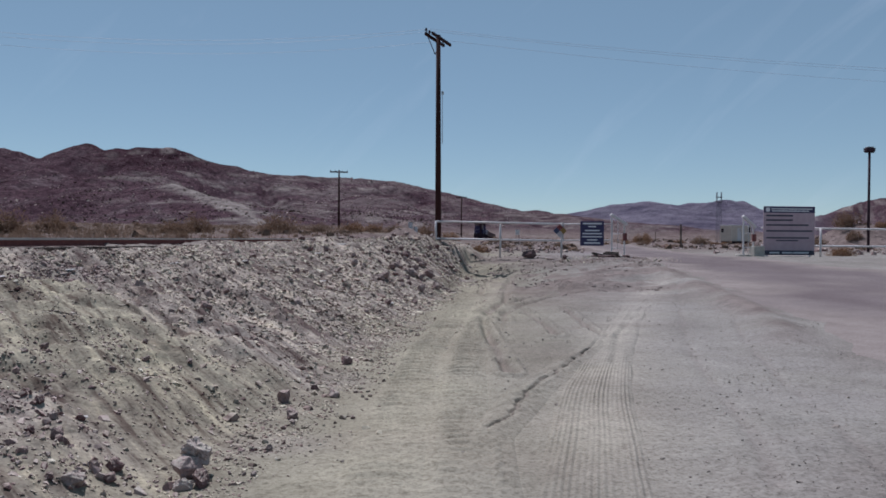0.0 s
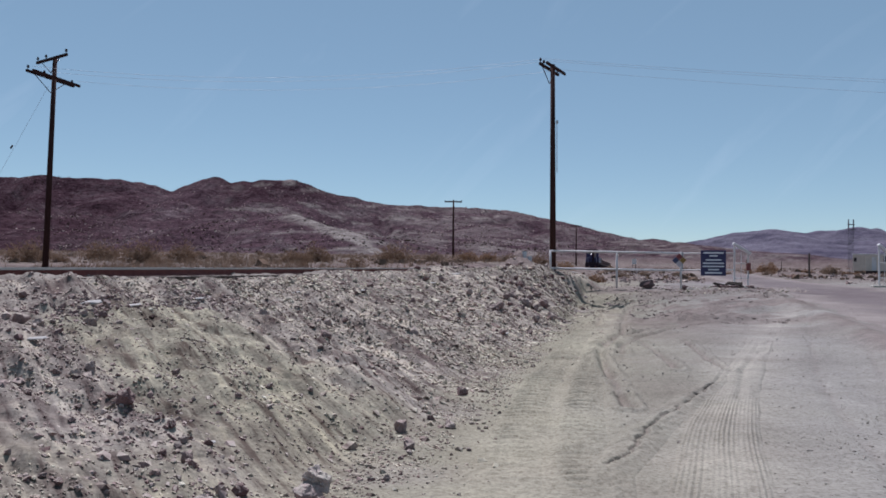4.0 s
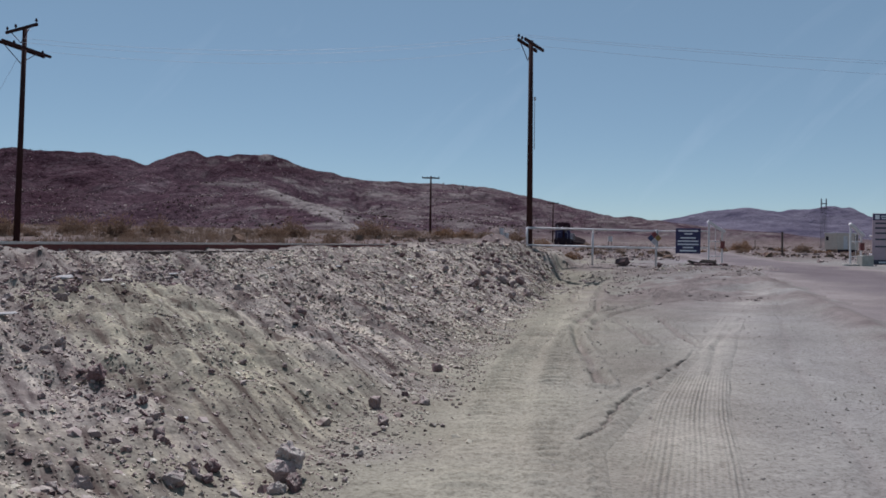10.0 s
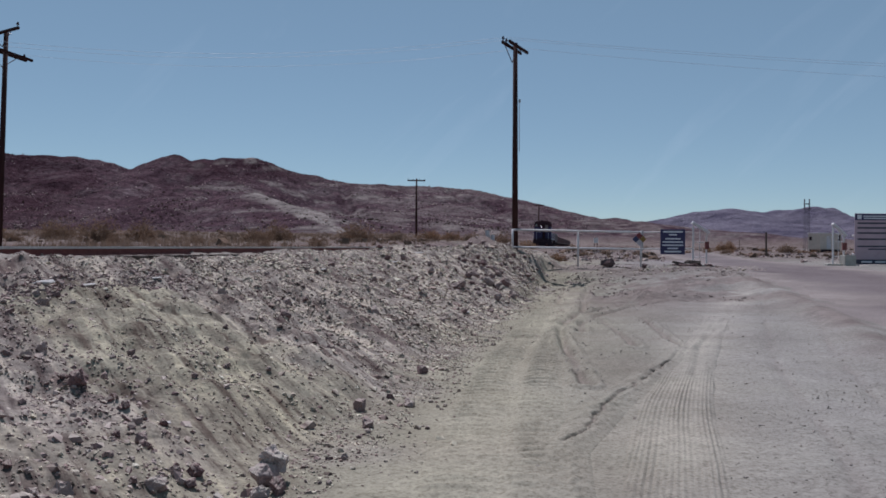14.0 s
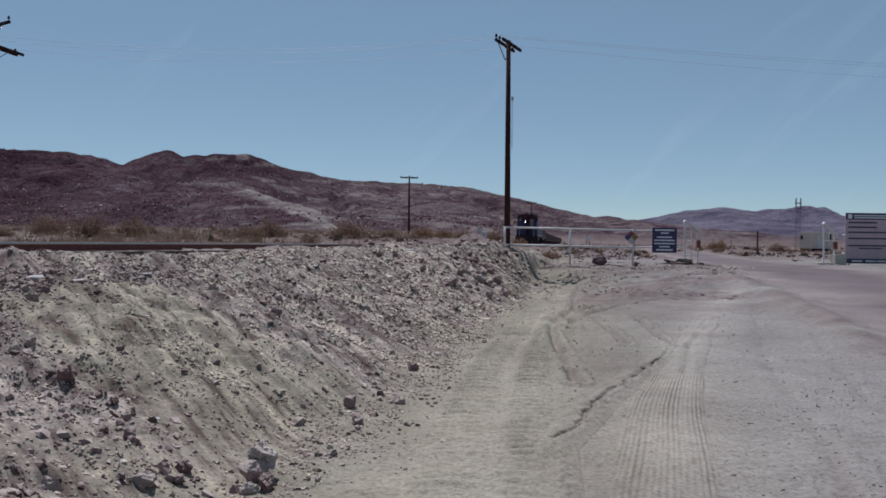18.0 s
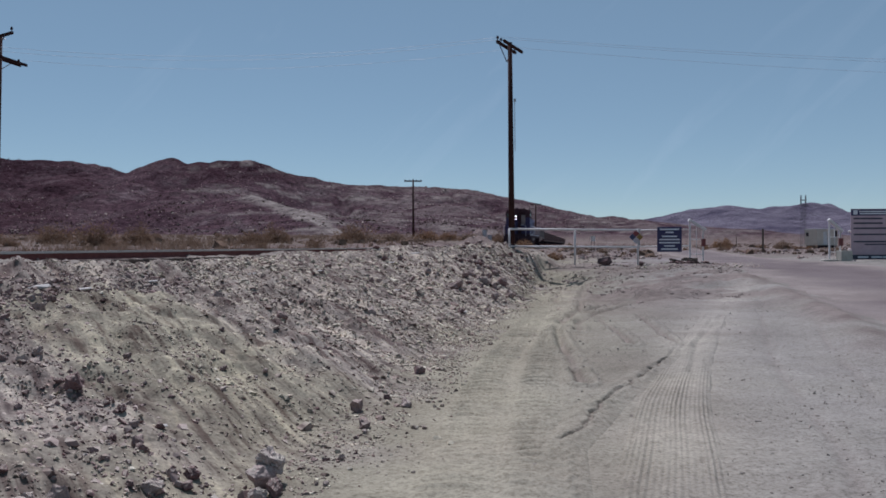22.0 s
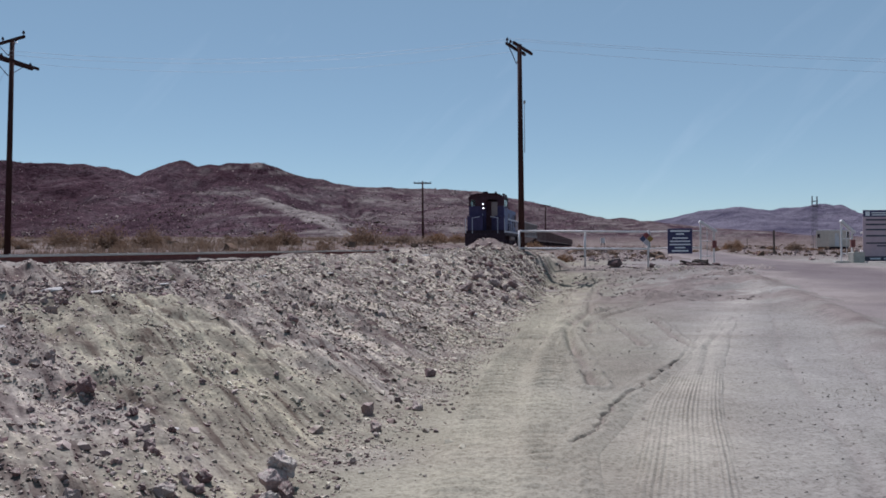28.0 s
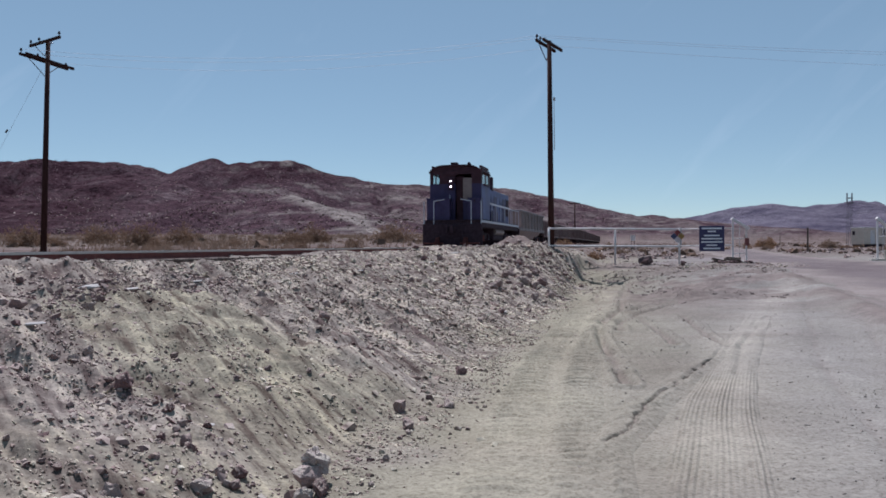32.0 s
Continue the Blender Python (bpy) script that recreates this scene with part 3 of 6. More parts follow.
    wash = 0.5 + np.where(r < 45, lanes(x, y), 0) + ss(-1.6, -2.6, d) * ss(-9.0, -7.6, d) * ss(45, 38, s) * (
        (0.14 * vnoise(q, d * 0.14, 0.45, 131) + 0.32 * vnoise(q, d * 0.16, 0.17, 133) + 0.30 * vnoise(q, d * 0.2, 0.075, 134)) * (1 - 0.8 * bare_sand(s, d, x, y)) + 0.2 * fbm(x, y, 0.3, 135, 2) + 0.5 * (1 - np.abs(vnoise(q, d * 0.12, 0.8, 137))) ** 8)
    h = np.where(r > 100, hills(x, y) - 1.6, -50)
    hill = ss(-1.0, 5.0, h - 0.005 * r)
    bx = x / np.maximum(y, 1)
    k = np.clip(((x + 94) * 54 + (y - 480) * -122) / (54 ** 2 + 122 ** 2), 0, 1)
    off = np.hypot(x + 94 - k * 54, y - 480 + k * 122)
    pale = ss(1.2, 0.7, (off + 2.5 * fbm(x, y, 10, 99, 3)) / (2.2 + 19 * (1 - k) ** 1.6))
    hill = np.maximum(hill, pale)
    pale = np.maximum(pale, 0.75 * ss(0.45, 0.8, fbm(x * 0.35, y, 9, 101, 4, 0.65)) * ss(-0.36, -0.2, bx))
    # bare terraces cut along the slope: bearings, height over distance, thickness
    rise = h / np.maximum(y, 1) + 0.0016 * fbm(x, y, 16, 105, 3)
    for b0, b1, e0, thick in ((-0.305, -0.236, 0.066, 0.0035), (-0.165, -0.12, 0.0715, 0.0022), (-0.03, 0.006, 0.055, 0.0022), (-0.27, -0.25, 0.073, 0.003), (-0.09, -0.06, 0.05, 0.002)):
        pale = np.maximum(pale, 0.6 * ss(thick, 0.4 * thick, np.abs(rise - e0)) * ss(b0 - 0.01, b0 + 0.012, bx) * ss(b1 + 0.01, b1 - 0.012, bx) * (r < 1300))
    pale = np.maximum(pale, (0.16 + 0.34 * fbm(x, y, 16, 103, 4)) * ss(-0.22, -0.02, bx) * (r < 1300))
    # dark also puts the shading of the high peaks into the rock's colour
    ob = sheet("ground", np.stack([x, y, z], -1), quads, m,
               (("stony", stony), ("wash", wash), ("bank", 1.0 * ss(-1.9, -2.7, d + 0.3 * vnoise(x, y, 0.9, 139)) * ss(-9.2, -8.0, d) * ss(40, 36, s)), ("dust_and_tint", ss(-2, 3, d)), ("brown", brown), ("plain", plain), ("hill", hill), ("pale", pale * hill), ("range", ss(1300, 1700, r) * ss(0.58, 0.5, bx)), ("dark", np.maximum(ss(-0.37, -0.47, bx + 0.05 * fbm(x, y, 60, 107, 3)), ss(0.072, 0.084, rise) * ss(-0.34, -0.3, bx) * (r < 1300)))))
    return tagged(ob, "dry sandy desert ground with stony railway bank and bare brown hills", "ground", kind="structure")


build_ground()


# ---- the graded dirt road through the gate ----
def build_road():
    m, t, b = material("packed grey gravel road", 1.0, spec=0.02)
    base = ramp(t, noise_at(t, 0.5, 8, 0.65, (1.0, 0.35, 1.0)), (0.3, (0.112, 0.092, 0.092)), (0.7, (0.157, 0.134, 0.133)))
    grit = ramp(t, noise_at(t, 30, 5, 0.8), (0.36, (0.68, 0.66, 0.66)), (0.55, (1.04, 1.04, 1.04)))
    shoulder = ramp(t, noise_at(t, 0.7, 8, 0.68), (0.3, (0.155, 0.131, 0.121)), (0.7, (0.232, 0.203, 0.187)))
    base = mixed(t, attribute(t, "shoulder"), base, shoulder)
    t.links.new(mixed(t, 1.0, base, grit, "MULTIPLY"), b.inputs["Base Color"])
    bump(t, b, noise_at(t, 14, 4, 0.6), 0.4, 0.02)
    ys = np.concatenate([np.arange(-12, 46, 0.25), np.arange(46, 165, 1.0)])
    us = np.linspace(0, 1, 44)
    Y, U = np.meshgrid(ys, us, indexing="ij")
    lo = road_left(Y) + 0.45 * fbm(Y, Y * 0, 2.2, 121, 3)
    hi = road_right(Y) + 0.4 * fbm(Y, Y * 0 + 9, 2.6, 123, 3)
    X = lo + (hi - lo) * U
    crown = 0.012 - 0.05 * (np.minimum(U, 1 - U) < 0.001)
    Z = ground_height(X.ravel(), Y.ravel()).reshape(X.shape) + crown
    n, k = X.shape
    i, j = np.meshgrid(np.arange(n - 1), np.arange(k - 1), indexing="ij")
    quads = np.stack([i * k + j, i * k + j + 1, (i + 1) * k + j + 1, (i + 1) * k + j], -1).reshape(-1, 4)
    edge = np.clip(ss(0.34, 0.04, np.minimum(U, 1 - U)) + 0.35 * fbm(X, Y, 1.8, 125, 3), 0, 1)
    ob = sheet("road", np.stack([X, Y, Z], -1).reshape(-1, 3), quads, m, (("shoulder", edge.ravel()),))
    tagged(ob, "wide packed grey gravel road running through the open gate", "road", kind="structure")


build_road()


# ---- stones ----
TONES = ((0.0, (0.165, 0.105, 0.105)), (0.3, (0.235, 0.175, 0.160)), (0.6, (0.285, 0.25, 0.205)), (0.9, (0.36, 0.328, 0.268)), (1.0, (0.50, 0.472, 0.41)))
MAUVE = ((0.0, (0.17, 0.102, 0.103)), (0.5, (0.25, 0.18, 0.172)), (1.0, (0.35, 0.28, 0.262)))


def stone_material(name, tones, dust_and_tint, streaks=False):
    m, t, b = material(name, 0.95, spec=0.1)
    g = t.nodes.new("ShaderNodeNewGeometry")
    oi = t.nodes.new("ShaderNodeObjectInfo")
    add = t.nodes.new("ShaderNodeMath")
    add.operation = "ADD"
    t.links.new(g.outputs["Random Per Island"], add.inputs[0])
    t.links.new(oi.outputs["Random"], add.inputs[1])
    fr = t.nodes.new("ShaderNodeMath")
    fr.operation = "FRACT"
    t.links.new(add.outputs[0], fr.inputs[0])
    tone = ramp(t, fr.outputs[0], *tones)
    mottle = ramp(t, noise_at(t, 14, 6, 0.75), (0.35, (0.72, 0.70, 0.69)), (0.65, (1.12, 1.1, 1.06)))
    tone = mixed(t, 1.0, tone, mottle, "MULTIPLY")
    # upward faces take pale dust, with the sunlit tops put into its colour
    up = t.nodes.new("ShaderNodeSeparateXYZ")
    t.links.new(g.outputs["Normal"], up.inputs[0])
    lit_tops = t.nodes.new("ShaderNodeMath")
    lit_tops.operation = "MULTIPLY"
    t.links.new(ramp(t, up.outputs["Z"], (0.45, (0, 0, 0)), (0.9, (dust_and_tint, dust_and_tint, dust_and_tint))), lit_tops.inputs[0])
    t.links.new(ramp(t, noise_at(t, 5, 5, 0.7), (0.35, (0, 0, 0)), (0.6, (1, 1, 1))), lit_tops.inputs[1])
    dusty = mixed(t, lit_tops.outputs[0], tone, (0.42, 0.392, 0.322))
    if streaks:
        dusty = mixed(t, 1.0, dusty, ramp(t, wash_grain(t), (0.37, (0.46, 0.40, 0.41)), (0.47, (0.92, 0.90, 0.89)), (0.55, (1.08, 1.07, 1.04)), (0.64, (1.45, 1.43, 1.34))), "MULTIPLY")
    t.links.new(dusty, b.inputs["Base Color"])
    bump(t, b, noise_at(t, 22, 4, 0.65), 0.6, 0.02)
    return m


M_STONE = stone_material("dusty broken rock", TONES, 0.6, True)
M_RUBBLE = stone_material("pale grey rubble", [(p, tuple(1.1 * v for v in c)) for p, c in TONES], 0.75, True)
M_ROCK = stone_material("mauve grey boulder rock", MAUVE, 0.65)
M_MAUVE = stone_material("mauve broken rock", MAUVE, 0.6)
M_BALLAST = stone_material("reddish ballast stone", ((0.0, (0.13, 0.07, 0.065)), (0.5, (0.22, 0.145, 0.13)), (1.0, (0.34, 0.27, 0.24))), 0.3)
M_GREYROCK = stone_material("grey boulder rock", ((0.0, (0.31, 0.235, 0.228)), (1.0, (0.35, 0.27, 0.262))), 0.8)
M_QUARTZ = stone_material("white-crusted mauve boulder", ((0.0, (0.42, 0.345, 0.325)), (1.0, (0.50, 0.43, 0.405))), 1.0)
M_EARTH = worn("dark mauve-brown earth clods", (0.115, 0.086, 0.080), (0.235, 0.195, 0.175), 6, 0.95, bumps=0.01, spec=0.05)
M_CLOD = worn("brown crumbled crust", (0.16, 0.128, 0.11), (0.28, 0.245, 0.21), 9, 0.95, bumps=0.01)


def rock_shape(seed, points=16, flat=0.7):
    """A broken angular stone, one unit across."""
    rnd = random.Random(seed)
    bm = bmesh.new()
    ax = (1.0, rnd.uniform(0.7, 1.0), flat * rnd.uniform(0.85, 1.1))
    for i in range(points):
        a, z = i * 2.39996 + rnd.uniform(-0.5, 0.5), 1 - 2 * (i + 0.5) / points
        k = math.sqrt(1 - z * z)
        v = (k * math.cos(a), k * math.sin(a), z)
        r = 0.42 * sum(abs(q) ** 3 for q in v) ** (-1 / 3) * rnd.uniform(0.78, 1.12)
        bm.verts.new([r * q * e for q, e in zip(v, ax)])
    bmesh.ops.convex_hull(bm, input=bm.verts)
    bmesh.ops.delete(bm, geom=[v for v in bm.verts if not v.link_faces], context="VERTS")
    bmesh.ops.triangulate(bm, faces=bm.faces)
    return bm


def shape_arrays(bm):
    bm.verts.ensure_lookup_table()
    v = np.array([q.co[:] for q in bm.verts])
    bm.verts.index_update()
    f = np.array([[q.index for q in p.verts] for p in bm.faces])
    bm.free()
    return v, f


GRIT = [shape_arrays(rock_shape(170 + i, 6, 0.8)) for i in range(8)]
TINY = [shape_arrays(rock_shape(150 + i, 8, 0.75)) for i in range(12)]


def strew(name, x, y, size, label, category, mat, sink=0.25, shapes=TINY, seed=3, along=None):
    """Many small stones joined in one mesh, lying on the ground."""
    rng = np.random.default_rng(seed)
    z = ground_height(x, y) + size * (0.27 - sink)
    V, F, at = [], [], 0
    pick = rng.integers(0, len(shapes), len(x))
    for k, (v, f) in enumerate(shapes):
        m = np.nonzero(pick == k)[0]
        if not len(m):
            continue
        a, tilt = rng.uniform(0, 6.283, len(m)), rng.normal(0, 0.35, len(m))
        st = rng.uniform(0.7, 1.25, (len(m), 3)) * size[m, None]
        if along is not None:
            a = along(x[m], y[m]) + rng.normal(0, 0.38, len(m)) + math.pi * rng.integers(0, 2, len(m))
            st[:, 0] *= 1.5
            st[:, 2] *= 0.85
        p = v[None] * st[:, None]
        p = np.stack([p[..., 0], p[..., 1] * np.cos(tilt)[:, None] - p[..., 2] * np.sin(tilt)[:, None], p[..., 1] * np.sin(tilt)[:, None] + p[..., 2] * np.cos(tilt)[:, None]], -1)
        c, s = np.cos(a)[:, None], np.sin(a)[:, None]
        p = np.stack([p[..., 0] * c - p[..., 1] * s, p[..., 0] * s + p[..., 1] * c, p[..., 2]], -1)
        p += np.stack([x[m], y[m], z[m]], -1)[:, None]
        V.append(p.reshape(-1, 3))
        F.append((f[None] + at + (np.arange(len(m)) * len(v))[:, None, None]).reshape(-1, 3))
        at += len(m) * len(v)
    ob = sheet(name, np.concatenate(V), np.concatenate(F), mat, smooth=False)
    return tagged(ob, label, category, kind="stuff")


def spread(n, s0, s1, d0, d1, keep, seed):
    """Random places on a stretch along the track, thinned by keep(s, d, x, y)."""
    rng = np.random.default_rng(seed)
    s, d = rng.uniform(s0, s1, n), rng.uniform(d0, d1, n)
    x, y = CA * d + SA * s, -SA * d + CA * s
    ok = rng.uniform(0, 1, n) < keep(s, d, x, y)
    return x[ok], y[ok]


def sizes(n, median, sigma, low, high, seed):
    return np.clip(np.random.default_rng(seed).lognormal(math.log(median), sigma, n), low, high)


def bank_density(s, d, x, y):
    q = wash_line(s, d, x, y)
    streak = ss(-0.15, 0.4, 0.8 * vnoise(q, d * 0.14, 0.45, 131) + 0.8 * vnoise(q, d * 0.16, 0.17, 133) + 0.35 * fbm(x, y, 2.5, 143, 2))
    edge = ss(-1.7, -2.6, d + 0.35 * vnoise(x, y, 0.8, 145))
    return edge * (0.13 + 0.09 * ss(10, 18, s) + (0.9 - 0.12 * ss(10, 18, s)) * streak) * (1 - 0.5 * ss(12, 8, s)) * (1 - 0.3 * ss(7, 5.5, s)) * (1 - 0.97 * mound(s, d)) * (1 - 0.9 * ss(34, 36, s) * ss(-3.2, -2.7, d)) * (1 - 0.88 * bare_sand(s, d, x, y))


def wash_turn(x, y):
    """Heading of the wash lines at a place on the bank."""
    s = SA * x + CA * y
    ds = -wash_slope(s) * 1.33
    return np.arctan2(-SA + CA * ds, CA + SA * ds)


def build_stones():
    x, y = spread(80000, 2.5, 20, -8.6, -1.6, bank_density, 11)
    near = SA * x + CA * y + 0.78 * (CA * x - SA * y + 3.2) < 7.2
    strew("bank_stones", x[~near], y[~near], sizes(int((~near).sum()), 0.034, 0.62, 0.013, 0.15, 12), "loose grey and brown stones strewn over the railway bank", "stones", M_STONE, sink=0.32, shapes=TINY, seed=13, along=wash_turn)
    strew("near_stones", x[near], y[near], sizes(int(near.sum()), 0.034, 0.62, 0.013, 0.15, 14), "loose mauve and brown stones on the near bank", "stones", M_MAUVE, sink=0.32, shapes=TINY, seed=15, along=wash_turn)
    x, y = spread(92000, 17, 44, -8.6, -1.6, bank_density, 21)
    strew("bank_rubble", x, y, sizes(len(x), 0.055, 0.6, 0.02, 0.28, 22), "coarse grey rubble piled along the railway bank", "stones", M_RUBBLE, sink=0.36, shapes=TINY, seed=23, along=wash_turn)
    x, y = spread(60000, 2.5, 16, -8.2, -1.7, lambda s, d, x, y: (1 - 0.45 * bare_sand(s, d, x, y)) * (0.2 + 0.8 * ss(-0.4, 0.5, vnoise(wash_line(s, d, x, y), d * 0.3, 0.3, 191) + 0.5 * fbm(x, y, 0.8, 193, 2))), 81)
    strew("bank_grit", x, y, sizes(len(x), 0.021, 0.45, 0.010, 0.06, 82), "fine dark and pale grit washed down the sandy bank", "gravel", M_STONE, shapes=GRIT, seed=83, along=wash_turn)
    x, y = spread(27000, 3, 16, -7.2, -1.9, lambda s, d, x, y: bare_sand(s, d, x, y) * ss(0.15, 0.75, vnoise(wash_line(s, d, x, y), d * 0.3, 0.3, 201) + 0.5 * fbm(x, y, 0.7, 203, 2)), 101)
    strew("sand_stones", x, y, sizes(len(x), 0.026, 0.5, 0.012, 0.10, 102), "small stones lying in streaks on bare sand", "stones", M_STONE, shapes=TINY, seed=103, along=wash_turn)
    x, y = spread(16000, 3, 38, -2.6, -0.6, lambda s, d, x, y: ss(-0.7, -2.3, d + 0.4 * vnoise(x, y, 1.1, 205)) * (0.25 + 0.75 * ss(-0.1, 0.5, fbm(x, y, 0.9, 207, 2))), 105)
    strew("foot_stones", x, y, sizes(len(x), 0.028, 0.5, 0.012, 0.14, 106), "stones rolled out from the foot of the bank", "stones", M_STONE, seed=107)
    x, y = spread(2800, 3.6, 9, -6.2, -2.2, lambda s, d, x, y: ss(0.95, 0.2, np.abs(s - 5.35 - 0.78 * (-3.2 - d) + 0.3 * vnoise(x, y, 0.7, 195))), 85)
    strew("rock_streak", x, y, sizes(len(x), 0.032, 0.6, 0.014, 0.12, 86), "streak of reddish broken rock down the near bank", "stones", M_MAUVE, seed=87)
    x, y = spread(3000, 8.0, 13, -7.4, -5.9, lambda s, d, x, y: ss(0.75, 0.1, np.abs(d + 6.55 + 0.3 * vnoise(x, y, 0.8, 197))), 88)
    strew("rock_row", x, y, sizes(len(x), 0.04, 0.6, 0.015, 0.16, 89), "row of broken rock along the top of the bank", "stones", M_MAUVE, seed=90)
    x, y = spread(4200, 36.6, 41, -2.2, 7, lambda s, d, x, y: 0.1 + 0.9 * ss(-0.3, 0.5, fbm(x, y, 1.2, 199, 3)), 96)
    strew("step_rubble", x, y, sizes(len(x), 0.05, 0.5, 0.02, 0.22, 97), "broken stones on the steep end of the ditch", "stones", M_STONE, seed=98)
    x, y = spread(9000, 0, 46, -12.6, -8.2, lambda s, d, x, y: 0.8 + 0 * s, 31)
    strew("ballast", x, y, sizes(len(x), 0.05, 0.3, 0.03, 0.09, 32), "reddish crushed stone ballast under the railway track", "ballast", M_BALLAST, seed=33)
    x, y = spread(60000, 3, 36, -2.2, 12, lambda s, d, x, y: (0.14 + 0.7 * ss(0.1, 0.6, fbm(x, y, 1.6, 151, 3))) * ss(30, 12, s), 41)
    strew("pebbles", x, y, sizes(len(x), 0.017, 0.5, 0.007, 0.06, 42), "small pebbles and crumbs scattered over the sandy track", "pebbles", M_CLOD, shapes=GRIT, seed=43)
    x, y = spread(16000, 19, 46, -2.6, 9.5, lambda s, d, x, y: ss(-0.2, 0.6, fbm(x, y, 1.8, 161, 3)) * ss(18, 32, s) * (x < road_left(y) + 1.0), 51)
    strew("fence_rubble", x, y, sizes(len(x), 0.056, 0.55, 0.02, 0.26, 52), "broken stones and clods on the rough ground by the fence", "stones", M_EARTH, sink=0.33, seed=53, along=lambda x, y: 0.2 + 0 * x)
    x, y = spread(15000, 50, 190, -6, 90, lambda s, d, x, y: ss(-0.3, 0.5, fbm(x, y, 12, 171, 3)) * ((x < road_left(y) - 1) | (x > road_right(y) + 1)), 61)
    strew("yard_rubble", x, y, sizes(len(x), 0.26, 0.5, 0.1, 0.9, 62), "brown rubble and clods far behind the fence", "stones", M_MAUVE, seed=63)


build_stones()


def build_hill_litter():
    rng = np.random.default_rng(91)
    n = 26000
    far, b = rng.uniform(230, 860, n), rng.uniform(-0.72, 0.2, n)
    x, y = b * far, far
    ok = (hills(x, y) - 1.6 > 6) & (rng.uniform(0, 1, n) < 0.25 + 0.75 * ss(-0.2, 0.6, fbm(x, y, 45, 231, 3)))
    x, y = x[ok], y[ok]
    half = rng.uniform(0, 1, len(x)) < 0.45
    strew("hill_boulders", x[half], y[half], sizes(int(half.sum()), 0.9, 0.5, 0.4, 3.0, 92), "weathered boulders and outcrops dotted over the brown hills", "boulders", M_ROCK, seed=93)
    n = 9000
    far, b = rng.uniform(55, 420, n), rng.uniform(-0.7, 0.64, n)
    x2, y2 = b * far, far
    d2 = CA * x2 - SA * y2
    ok = ((d2 < -15) | (y2 > 62)) & (np.abs(d2 + 10.25) > 4) & ((x2 < road_left(y2) - 1) | (x2 > road_right(y2) + 1)) & (rng.uniform(0, 1, n) < 0.2 + 0.8 * ss(-0.2, 0.6, fbm(x2, y2, 16, 241, 3)))
    strew("plain_scrub", x2[ok], y2[ok], sizes(int(ok.sum()), 0.5, 0.5, 0.15, 1.3, 99), "low brown scrub and clods over the desert plain", "scrub", M_BROWNSCRUB, seed=100)
    strew("hill_scrub", x[~half], y[~half], sizes(int((~half).sum()), 1.1, 0.35, 0.5, 2.2, 94), "dark low scrub dotted over the brown hills", "scrub", M_SCRUB, seed=95)


M_BROWNSCRUB = worn("brown desert scrub", (0.085, 0.057, 0.044), (0.165, 0.115, 0.085), 3, 1.0, spec=0.0)
M_SCRUB = worn("dark hill scrub", (0.022, 0.016, 0.012), (0.05, 0.037, 0.028), 3, 1.0, spec=0.0)
build_hill_litter()

# the larger rocks, stretch by stretch: place and breadth
FOOT_ROCKS = [
    (-1.65, 5.59, .17), (-1.62, 5.37, .12), (-1.54, 5.52, .05), (-.83, 8.16, .25), (-.69, 7.43, .18), (-.66, 7.22, .09), (-.76, 6.32, .085), (-.77, 5.63, .075), (-.84, 5.64, .05),
    (-.94, 5.69, .05), (-.36, 8.4, .18), (-.3, 10.59, .22), (-.16, 7.44, .08), (-.72, 7.04, .06), (-.74, 6.58, .05),
]
STREAK_ROCKS = [
    (-3.54, 7.39, .14), (-3.49, 7.26, .15), (-3.64, 7.0, .09), (-3.34, 7.39, .09), (-3.41, 6.88, .1), (-3.06, 8.21, .12), (-2.85, 6.57, .23), (-3.03, 6.69, .11), (-3.47, 6.24, .1), (-2.49, 6.6, .09),
    (-2.37, 6.26, .1), (-2.72, 6.89, .1), (-2.09, 6.26, .11), (-2.08, 5.79, .17), (-2.02, 5.65, .13), (-2.26, 5.79, .09), (-2.2, 6.03, .11), (-1.76, 5.15, .18), (-1.88, 5.09, .08), (-1.74, 5.45, .1),
    (-1.67, 5.36, .09), (-2.25, 4.61, .11), (-2.36, 4.77, .08), (-2.16, 4.76, .19), (-2.5, 4.83, .1), (-2.63, 4.88, .07), (-2.96, 5.09, .08), (-2.24, 7.54, .08), (-2.13, 8.22, .11), (-2.24, 8.6, .1),
    (-1.78, 8.09, .07), (-1.73, 8.28, .08),
]
CREST_ROCKS = [
    (-4.76, 10.46, .12), (-3.71, 11.39, .18), (-3.73, 11.02, .09), (-3.56, 11.47, .12), (-3.29, 12.36, .24), (-2.47, 13.14, .2), (-2.59, 12.98, .16), (-3.02, 13.62, .19), (-3.38, 15.95, .16), (-1.2, 14.22, .24),
    (.37, 17.83, .26), (.27, 21.29, .22), (.46, 23.23, .24), (1.05, 22.83, .36), (1.32, 25.03, .38), (-1.36, 9.82, .19), (-2.21, 11.52, .24), (-2.53, 11.05, .16), (-4.86, 8.58, .26), (-5.18, 9.11, .19),
    (-4.73, 9.02, .1), (-4.44, 9.29, .21), (-4.42, 9.58, .15), (-4.25, 9.63, .11), (-4.56, 8.41, .19), (-5.52, 9.85, .2), (-2.55, 9.78, .1), (-.07, 15.61, .2), (-2.25, 13.54, .14),
]


